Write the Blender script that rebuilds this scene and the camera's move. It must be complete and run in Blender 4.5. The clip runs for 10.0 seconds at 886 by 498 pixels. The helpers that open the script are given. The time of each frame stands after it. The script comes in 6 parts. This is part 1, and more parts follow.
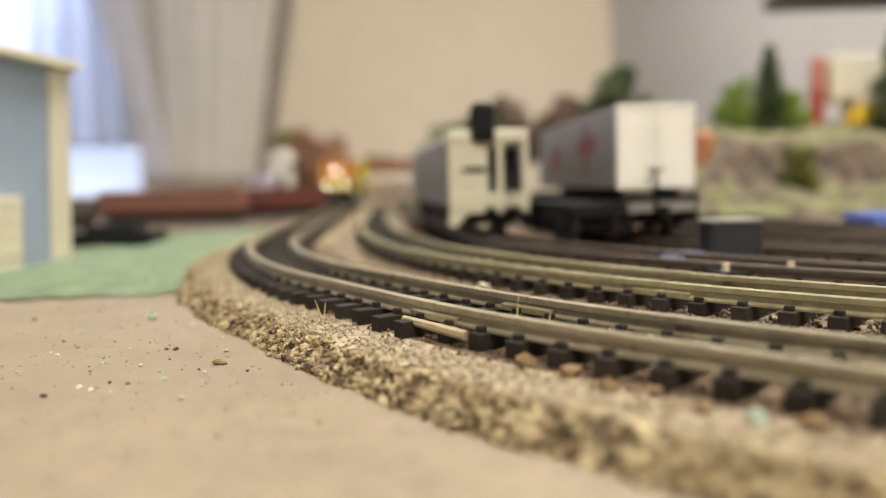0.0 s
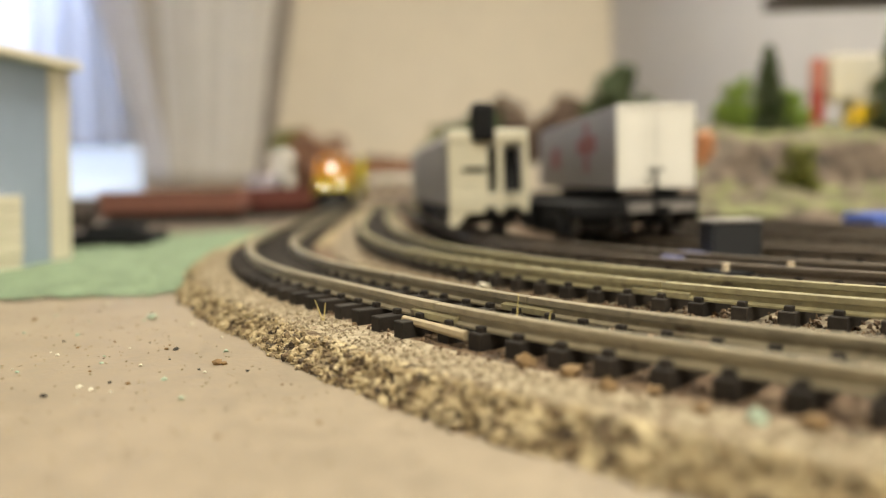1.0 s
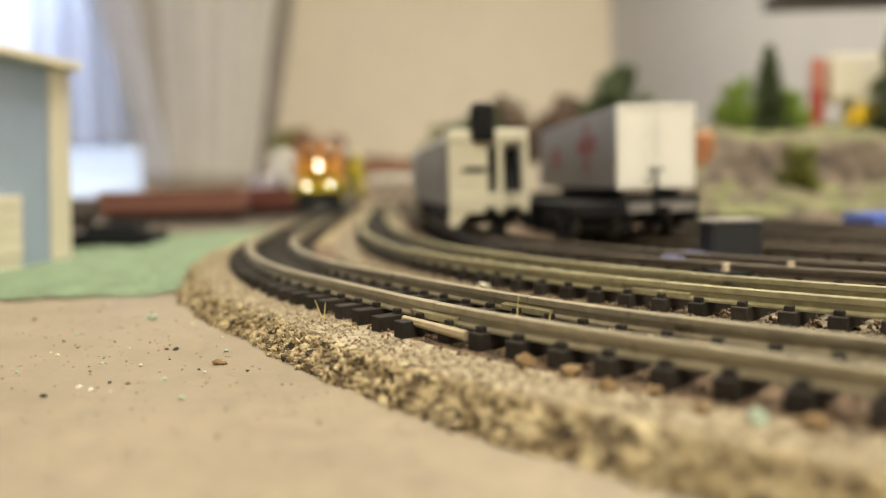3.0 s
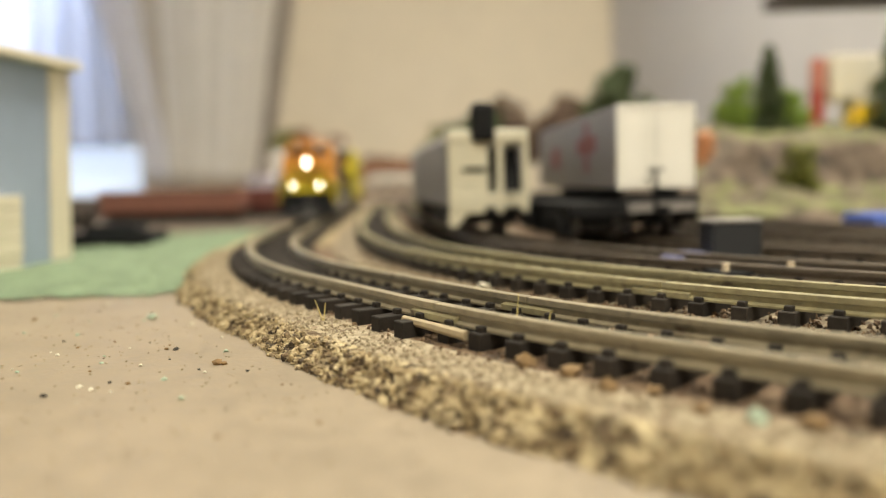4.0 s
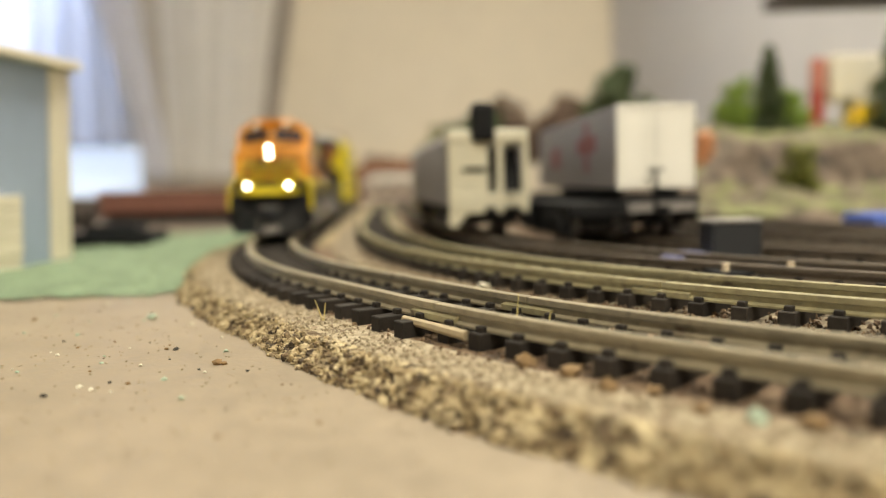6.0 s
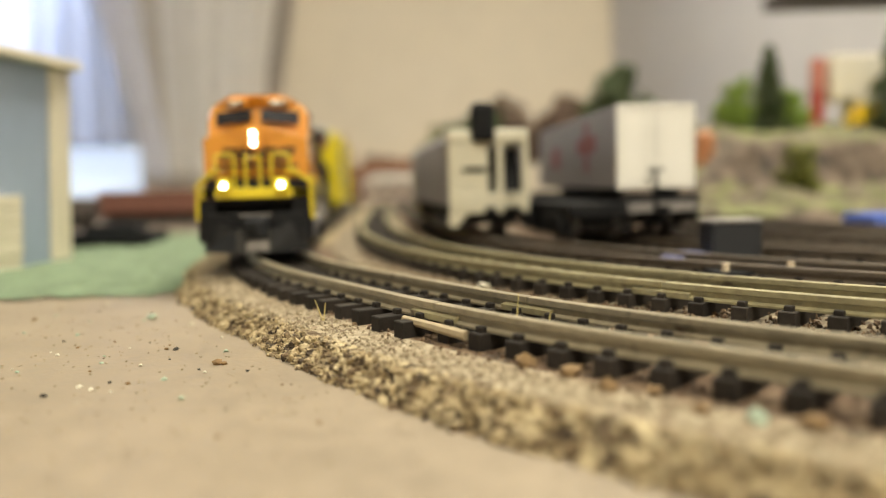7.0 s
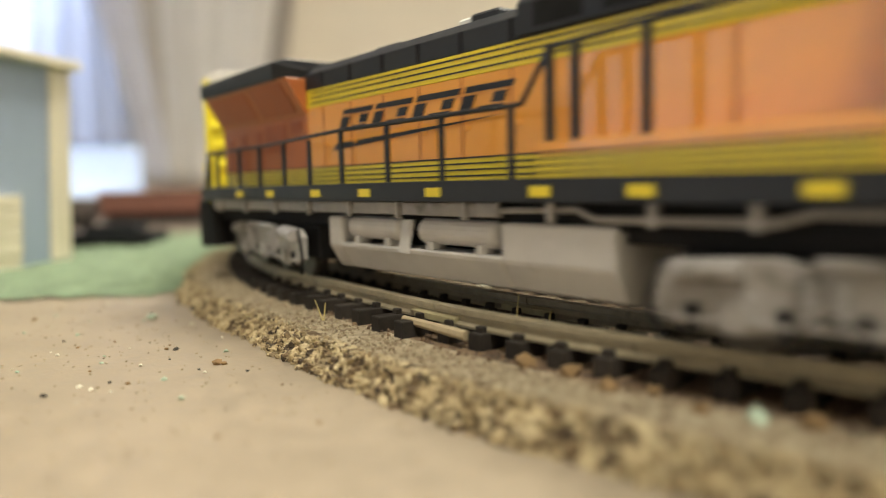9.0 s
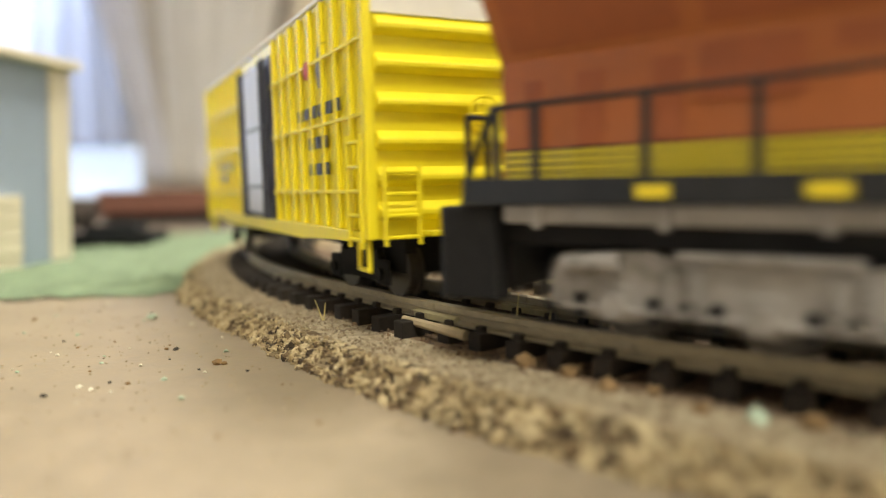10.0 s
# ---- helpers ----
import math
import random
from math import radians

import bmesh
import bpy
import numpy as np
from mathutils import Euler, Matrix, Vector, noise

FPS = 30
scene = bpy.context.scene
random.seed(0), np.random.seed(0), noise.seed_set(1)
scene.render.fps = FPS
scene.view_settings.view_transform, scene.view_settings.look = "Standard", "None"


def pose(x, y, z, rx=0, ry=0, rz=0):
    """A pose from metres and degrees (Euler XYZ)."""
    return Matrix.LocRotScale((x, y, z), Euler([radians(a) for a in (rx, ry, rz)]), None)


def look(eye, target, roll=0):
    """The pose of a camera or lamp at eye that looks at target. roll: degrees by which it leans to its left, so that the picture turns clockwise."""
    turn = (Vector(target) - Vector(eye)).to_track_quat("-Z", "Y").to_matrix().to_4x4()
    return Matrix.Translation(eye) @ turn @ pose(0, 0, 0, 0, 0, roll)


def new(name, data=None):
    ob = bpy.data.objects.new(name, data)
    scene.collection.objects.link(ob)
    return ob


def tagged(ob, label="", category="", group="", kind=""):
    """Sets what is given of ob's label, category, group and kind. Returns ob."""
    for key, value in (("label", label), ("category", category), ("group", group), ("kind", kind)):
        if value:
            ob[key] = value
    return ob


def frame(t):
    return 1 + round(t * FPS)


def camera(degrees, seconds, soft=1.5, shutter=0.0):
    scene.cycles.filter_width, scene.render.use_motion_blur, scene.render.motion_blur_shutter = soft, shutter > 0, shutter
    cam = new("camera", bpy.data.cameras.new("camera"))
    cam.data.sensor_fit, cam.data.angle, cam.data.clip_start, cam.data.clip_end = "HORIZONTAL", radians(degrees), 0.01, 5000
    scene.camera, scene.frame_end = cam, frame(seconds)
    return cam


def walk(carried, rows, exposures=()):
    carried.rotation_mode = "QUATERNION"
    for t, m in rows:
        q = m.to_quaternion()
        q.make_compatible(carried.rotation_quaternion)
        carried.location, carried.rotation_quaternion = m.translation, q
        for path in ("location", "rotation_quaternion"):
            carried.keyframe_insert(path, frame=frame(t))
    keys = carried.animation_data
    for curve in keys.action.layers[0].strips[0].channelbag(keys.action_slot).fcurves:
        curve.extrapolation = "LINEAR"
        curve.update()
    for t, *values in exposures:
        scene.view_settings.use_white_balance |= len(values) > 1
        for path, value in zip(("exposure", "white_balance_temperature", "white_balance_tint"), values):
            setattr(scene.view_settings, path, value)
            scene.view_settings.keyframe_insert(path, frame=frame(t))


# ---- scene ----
# Model railway on a table top; all lengths in the builders below are millimetres, z = 0 is the table top.
U = 0.001
RAIL = 10.2            # height of the rail heads
cam = camera(63.3, 10.0, soft=1.2, shutter=0.38)
EYE = Vector((0, 0, 21.61 + RAIL)) * U
TILT = 5.2005
cam_pose = Matrix.Translation(EYE) @ pose(0, 0, 0, 90 - TILT, 0, 0) @ pose(0, 0, 0, 0, 0, -1.384)
cam.data.dof.use_dof = True
cam.data.dof.focus_distance = 0.135
cam.data.dof.aperture_fstop = 7.4
walk(cam, [(0, cam_pose), (10.0, cam_pose)],
     exposures=[(0, 0.0, 6450, 10), (0.7, 0.0, 6650, 8), (1.3, 0.0, 6820, 6), (8.0, 0.0, 6820, 6), (9.0, 0.1, 6600, 6), (10.0, 0.17, 6650, 6)])

# ---- light ----
world = bpy.data.worlds.new("world")
scene.world = world
world.use_nodes = True
wn = world.node_tree.nodes
sky = wn.new("ShaderNodeTexSky")
sky.sky_type, sky.sun_disc = "NISHITA", False
sky.sun_elevation, sky.sun_rotation = radians(35), radians(200)
world.node_tree.links.new(sky.outputs[0], wn["Background"].inputs[0])
wn["Background"].inputs[1].default_value = 0.12


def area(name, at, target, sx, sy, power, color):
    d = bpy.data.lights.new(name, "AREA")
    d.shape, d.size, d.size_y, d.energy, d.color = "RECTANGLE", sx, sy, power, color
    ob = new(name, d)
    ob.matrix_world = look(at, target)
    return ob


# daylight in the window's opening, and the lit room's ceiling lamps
area("window_daylight", (-1.72, 2.74, 0.65), (-0.5, 0.3, 0.0), 1.1, 1.2, 18, (0.78, 0.84, 1.0))
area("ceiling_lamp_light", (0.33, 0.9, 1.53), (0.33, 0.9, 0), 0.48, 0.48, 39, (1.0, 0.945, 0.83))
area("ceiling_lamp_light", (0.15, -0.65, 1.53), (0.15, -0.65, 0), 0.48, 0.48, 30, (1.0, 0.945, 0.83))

# ---- materials ----


def mat(name, base, rough=0.6, metal=0.0, vary=0.15, scale=400.0, bump=0.15, spot=None, spot_amount=0.5, coat=0.0, spec=0.5, bscale=None, perobj=0.0):
    m = bpy.data.materials.new(name)
    m.use_nodes = True
    n, l = m.node_tree.nodes, m.node_tree.links
    b = n["Principled BSDF"]
    tc = n.new("ShaderNodeTexCoord")
    big = n.new("ShaderNodeTexNoise")
    big.inputs["Scale"].default_value, big.inputs["Detail"].default_value = scale * 0.15, 4
    fine = n.new("ShaderNodeTexNoise")
    fine.inputs["Scale"].default_value, fine.inputs["Detail"].default_value = scale, 6
    for t in (big, fine):
        l.new(tc.outputs["Object"], t.inputs["Vector"])
    add = n.new("ShaderNodeMath")
    add.operation = "ADD"
    l.new(big.outputs[0], add.inputs[0]), l.new(fine.outputs[0], add.inputs[1])
    ramp = n.new("ShaderNodeMapRange")
    ramp.inputs["From Min"].default_value, ramp.inputs["From Max"].default_value = 0.65, 1.35
    ramp.inputs["To Min"].default_value, ramp.inputs["To Max"].default_value = 1 - vary, 1 + vary
    l.new(add.outputs[0], ramp.inputs[0])
    mul = n.new("ShaderNodeVectorMath")
    mul.operation = "SCALE"
    mul.inputs[0].default_value = base[:3]
    l.new(ramp.outputs[0], mul.inputs["Scale"])
    col = mul.outputs[0]
    if perobj:
        oi = n.new("ShaderNodeObjectInfo")
        pr = n.new("ShaderNodeMapRange")
        pr.inputs["To Min"].default_value, pr.inputs["To Max"].default_value = 1 - perobj, 1 + perobj
        l.new(oi.outputs["Random"], pr.inputs[0])
        m2 = n.new("ShaderNodeVectorMath")
        m2.operation = "SCALE"
        l.new(col, m2.inputs[0]), l.new(pr.outputs[0], m2.inputs["Scale"])
        col = m2.outputs[0]
    if spot:
        sp = n.new("ShaderNodeTexNoise")
        sp.inputs["Scale"].default_value, sp.inputs["Detail"].default_value = scale * 0.4, 8
        l.new(tc.outputs["Object"], sp.inputs["Vector"])
        sr = n.new("ShaderNodeMapRange")
        sr.inputs["From Min"].default_value, sr.inputs["From Max"].default_value = 0.75 - 0.3 * spot_amount, 0.85 - 0.3 * spot_amount
        l.new(sp.outputs[0], sr.inputs[0])
        mx = n.new("ShaderNodeMix")
        mx.data_type = "RGBA"
        mx.inputs["B"].default_value = (*spot[:3], 1)
        for s in mx.inputs:
            if s.name == "B" and s.type == "RGBA":
                s.default_value = (*spot[:3], 1)
            if s.name == "A" and s.type == "RGBA":
                l.new(col, s)
        l.new(sr.outputs[0], mx.inputs[0])
        col = [o for o in mx.outputs if o.type == "RGBA"][0]
    l.new(col, b.inputs["Base Color"])
    rr = n.new("ShaderNodeMapRange")
    rr.inputs["To Min"].default_value, rr.inputs["To Max"].default_value = max(rough - 0.12, 0.02), min(rough + 0.12, 1)
    l.new(fine.outputs[0], rr.inputs[0]), l.new(rr.outputs[0], b.inputs["Roughness"])
    b.inputs["Metallic"].default_value = metal
    b.inputs["Coat Weight"].default_value = coat
    b.inputs["Specular IOR Level"].default_value = spec
    if bump:
        bp = n.new("ShaderNodeBump")
        bp.inputs["Strength"].default_value, bp.inputs["Distance"].default_value = bump, 0.3 * U
        if bscale:
            bn = n.new("ShaderNodeTexNoise")
            bn.inputs["Scale"].default_value, bn.inputs["Detail"].default_value = bscale, 6
            l.new(tc.outputs["Object"], bn.inputs["Vector"])
            l.new(bn.outputs[0], bp.inputs["Height"])
        else:
            l.new(fine.outputs[0], bp.inputs["Height"])
        l.new(bp.outputs[0], b.inputs["Normal"])
    return m


def glow(name, color, strength):
    m = bpy.data.materials.new(name)
    m.use_nodes = True
    b = m.node_tree.nodes["Principled BSDF"]
    b.inputs["Base Color"].default_value = (*color, 1)
    b.inputs["Emission Color"].default_value = (*color, 1)
    b.inputs["Emission Strength"].default_value = strength
    return m


def grains(name, colors, scale, rough=0.9, bump=0.8):
    """Granular stuff: each cell of a Voronoi pattern takes one of the colours."""
    m = bpy.data.materials.new(name)
    m.use_nodes = True
    n, l = m.node_tree.nodes, m.node_tree.links
    b = n["Principled BSDF"]
    tc = n.new("ShaderNodeTexCoord")
    v = n.new("ShaderNodeTexVoronoi")
    v.inputs["Scale"].default_value = scale
    warp = n.new("ShaderNodeTexNoise")
    warp.inputs["Scale"].default_value = scale * 0.8
    mixv = n.new("ShaderNodeVectorMath")
    mixv.operation = "MULTIPLY_ADD"
    mixv.inputs[1].default_value = (0.6 / scale,) * 3
    l.new(tc.outputs["Object"], warp.inputs["Vector"]), l.new(warp.outputs["Color"], mixv.inputs[0]), l.new(tc.outputs["Object"], mixv.inputs[2])
    l.new(mixv.outputs[0], v.inputs["Vector"])
    sep = n.new("ShaderNodeSeparateColor")
    l.new(v.outputs["Color"], sep.inputs[0])
    ramp = n.new("ShaderNodeValToRGB")
    ramp.color_ramp.interpolation = "LINEAR"
    while len(ramp.color_ramp.elements) < len(colors):
        ramp.color_ramp.elements.new(0.5)
    for i, c in enumerate(colors):
        e = ramp.color_ramp.elements[i]
        e.position, e.color = i / (len(colors) - 1), (*c, 1)
    isl = n.new("ShaderNodeNewGeometry")
    av = n.new("ShaderNodeMath")
    av.operation = "FRACT"
    ad = n.new("ShaderNodeMath")
    l.new(sep.outputs[0], ad.inputs[0]), l.new(isl.outputs["Random Per Island"], ad.inputs[1]), l.new(ad.outputs[0], av.inputs[0])
    l.new(av.outputs[0], ramp.inputs[0])
    fn = n.new("ShaderNodeTexNoise")
    fn.inputs["Scale"].default_value, fn.inputs["Detail"].default_value = scale * 5, 6
    l.new(tc.outputs["Object"], fn.inputs["Vector"])
    mr = n.new("ShaderNodeMapRange")
    mr.inputs["To Min"].default_value, mr.inputs["To Max"].default_value = 0.6, 1.4
    l.new(fn.outputs[0], mr.inputs[0])
    mul = n.new("ShaderNodeVectorMath")
    mul.operation = "SCALE"
    l.new(ramp.outputs[0], mul.inputs[0]), l.new(mr.outputs[0], mul.inputs["Scale"])
    l.new(mul.outputs[0], b.inputs["Base Color"])
    b.inputs["Roughness"].default_value = rough
    bp = n.new("ShaderNodeBump")
    bp.inputs["Strength"].default_value, bp.inputs["Distance"].default_value = bump, 0.5 * U
    l.new(fn.outputs[0], bp.inputs["Height"]), l.new(bp.outputs[0], b.inputs["Normal"])
    return m


BOARD = mat("painted_hardboard", (0.243, 0.195, 0.137), 0.5, vary=0.2, scale=260, bump=0.25, spot=(0.28, 0.19, 0.11), spot_amount=0.12, bscale=900)
GRASS = mat("green_turf", (0.14, 0.19, 0.115), 0.95, vary=0.4, scale=600, bump=0.6)
CORK = grains("cork_granules", [(0.025, 0.015, 0.008), (0.13, 0.085, 0.042), (0.25, 0.185, 0.095), (0.39, 0.305, 0.17), (0.47, 0.385, 0.23), (0.12, 0.08, 0.038)], 420)
SAND = grains("pale_ballast", [(0.29, 0.235, 0.15), (0.40, 0.34, 0.235), (0.22, 0.165, 0.10), (0.36, 0.295, 0.195), (0.12, 0.08, 0.045)], 620)
EARTH = grains("brown_ballast_grains", [(0.035, 0.024, 0.015), (0.1, 0.06, 0.035), (0.15, 0.095, 0.055), (0.23, 0.155, 0.09), (0.07, 0.045, 0.03)], 600)
BED = grains("mid_brown_ballast", [(0.07, 0.052, 0.033), (0.15, 0.115, 0.073), (0.205, 0.162, 0.105), (0.27, 0.22, 0.145), (0.11, 0.08, 0.05)], 500)
TIE = mat("black_tie_plastic", (0.030, 0.025, 0.021), 0.68, vary=0.35, scale=700, bump=0.2, spot=(0.16, 0.12, 0.09), spot_amount=0.15, perobj=0.3, spec=0.15)
STEEL = mat("dull_brass_rail", (0.31, 0.275, 0.16), 0.46, metal=0.25, vary=0.3, scale=500, bump=0.12, spot=(0.13, 0.10, 0.07), spot_amount=0.45)
WALL = mat("beige_wall_paint", (0.74, 0.66, 0.53), 0.85, vary=0.04, scale=12, bump=0.1)
WALLG = mat("grey_wall_paint", (0.55, 0.54, 0.55), 0.85, vary=0.04, scale=12, bump=0.1)
WHITE = mat("white_ceiling_paint", (0.75, 0.72, 0.66), 0.9, vary=0.04, scale=12, bump=0.1)
FLOORM = mat("brown_carpet", (0.2, 0.15, 0.11), 0.95, vary=0.2, scale=60, bump=0.5)
RUSTRAIL = mat("dark_yard_rail", (0.12, 0.095, 0.07), 0.5, metal=0.3, vary=0.3, scale=500, bump=0.12)
NICKEL = mat("grey_brown_rail", (0.26, 0.222, 0.15), 0.46, metal=0.25, vary=0.3, scale=500, bump=0.12, spot=(0.10, 0.075, 0.05), spot_amount=0.4)
# loco orange darkened to hold the shade under the radiator wings
SHADED_RADIATOR = mat("shaded_orange_radiator", (0.36, 0.108, 0.028), 0.45, vary=0.1, scale=400, bump=0.1)
ORANGE = mat("orange_loco_paint", (0.68, 0.285, 0.026), 0.34, vary=0.06, scale=300, bump=0.04, coat=0.85)
# also holds the shade under the radiator wings; used on seams and frames too
DKORANGE = mat("dark_orange_grille", (0.30, 0.082, 0.025), 0.55, vary=0.12, scale=500, bump=0.3)
YELLOW = mat("yellow_loco_paint", (0.68, 0.54, 0.02), 0.38, vary=0.05, scale=300, bump=0.04, coat=0.2)
BLACK = mat("black_loco_paint", (0.016, 0.018, 0.022), 0.42, spec=0.3, vary=0.25, scale=300, bump=0.06, spot=(0.09, 0.085, 0.08), spot_amount=0.12)
SOOT = mat("matt_black_plastic", (0.016, 0.016, 0.017), 0.75, vary=0.3, scale=400, bump=0.15, spec=0.1)
GREY = mat("silver_grey_plastic", (0.25, 0.235, 0.224), 0.4, vary=0.3, scale=350, bump=0.12, spot=(0.09, 0.075, 0.06), spot_amount=0.5)
WHEEL = mat("dark_wheel_steel", (0.06, 0.055, 0.05), 0.45, metal=0.6, vary=0.2, scale=300, bump=0.05)
LGREY = mat("light_grey_plastic", (0.47, 0.455, 0.44), 0.4, vary=0.1, scale=350, bump=0.08, spot=(0.25, 0.23, 0.2), spot_amount=0.2)
GLASS = mat("dark_window_glass", (0.02, 0.02, 0.024), 0.08, vary=0.1, bump=0, spec=0.6)
LAMP = glow("lit_headlight", (1.0, 0.91, 0.76), 25)
BOXY = mat("yellow_boxcar_paint", (0.80, 0.68, 0.02), 0.4, vary=0.06, scale=250, bump=0.06, coat=0.15)
CREAM = mat("cream_plastic", (0.72, 0.66, 0.52), 0.5, vary=0.05, scale=200, bump=0.05)
SILVER = mat("silver_roof_paint", (0.72, 0.70, 0.65), 0.4, vary=0.07, scale=200, bump=0.05)

# ---- mesh helpers ----


def mesh_of(bm, material, smooth=False):
    bmesh.ops.recalc_face_normals(bm, faces=bm.faces)
    me = bpy.data.meshes.new("m")
    for v in bm.verts:
        v.co *= U
    bm.to_mesh(me)
    bm.free()
    for mm in (material if isinstance(material, (list, tuple)) else [material]):
        me.materials.append(mm)
    if smooth:
        me.polygons.foreach_set("use_smooth", [True] * len(me.polygons))
    return me


def part(name, bm, material, parent, label="", smooth=False):
    ob = new(name, mesh_of(bm, material, smooth))
    ob.parent = parent
    if label:
        ob["label"] = label
    return ob


def thing(name, label, category, group="", kind="", m=None):
    ob = new(name)
    if m is not None:
        ob.matrix_world = m
    return tagged(ob, label, category, group, kind)


def solo(name, bm, material, label, category, group="", kind="", m=None, smooth=False):
    ob = new(name, mesh_of(bm, material, smooth))
    if m is not None:
        ob.matrix_world = m
    return tagged(ob, label, category, group, kind)


def place(x, y, z=0, rz=0, rx=0, ry=0):
    return pose(x * U, y * U, z * U, rx, ry, rz)


def box(bm, x0, x1, y0, y1, z0, z1, bev=0.0, m=None, seg=1):
    r = bmesh.ops.create_cube(bm, size=1)
    vs = r["verts"]
    for v in vs:
        v.co = Vector(((x0 + x1) / 2 + v.co.x * (x1 - x0), (y0 + y1) / 2 + v.co.y * (y1 - y0), (z0 + z1) / 2 + v.co.z * (z1 - z0)))
    if m is not None:
        for v in vs:
            v.co = m @ v.co
    if bev:
        es = list({e for v in vs for e in v.link_edges})
        bmesh.ops.bevel(bm, geom=es, offset=bev, segments=seg, affect="EDGES", profile=0.6)
    return bm


def prism(bm, outline, axis, a, b, bev=0.0):
    """Extrudes a closed outline of pairs along an axis (0, 1, 2) from a to b."""
    def at(p, w):
        q = list(p)
        q.insert(axis, w)
        return bm.verts.new(q)
    lo, hi = [at(p, a) for p in outline], [at(p, b) for p in outline]
    fs = [bm.faces.new(lo[::-1]), bm.faces.new(hi)]
    k = len(outline)
    for i in range(k):
        fs.append(bm.faces.new((lo[i], lo[(i + 1) % k], hi[(i + 1) % k], hi[i])))
    if bev:
        es = list({e for f in fs for e in f.edges})
        bmesh.ops.bevel(bm, geom=es, offset=bev, segments=1, affect="EDGES", profile=0.6)
    return bm


def rod(bm, p, q, r, n=8, r2=None):
    p, q = Vector(p), Vector(q)
    d = q - p
    m = Matrix.Translation((p + q) / 2) @ d.to_track_quat("Z", "Y").to_matrix().to_4x4()
    bmesh.ops.create_cone(bm, cap_ends=True, segments=n, radius1=r, radius2=r if r2 is None else r2, depth=d.length, matrix=m)
    return bm


def rods(bm, pts, r, n=8):
    for p, q in zip(pts, pts[1:]):
        rod(bm, p, q, r, n)
    return bm


def coil(bm, pts, r, n=5):
    """A wire of one piece along the points."""
    rings = []
    for i, c in enumerate(pts):
        c = Vector(c)
        d = (Vector(pts[min(i + 1, len(pts) - 1)]) - Vector(pts[max(i - 1, 0)])).normalized()
        u = d.cross(Vector((0, 0, 1))).normalized()
        w = d.cross(u)
        rings.append([bm.verts.new(c + r * (math.cos(math.tau * k / n) * u + math.sin(math.tau * k / n) * w)) for k in range(n)])
    for a, b in zip(rings, rings[1:]):
        for k in range(n):
            bm.faces.new((a[k], a[(k + 1) % n], b[(k + 1) % n], b[k]))
    bm.faces.new(rings[0]), bm.faces.new(rings[-1][::-1])
    return bm


def B():
    return bmesh.new()


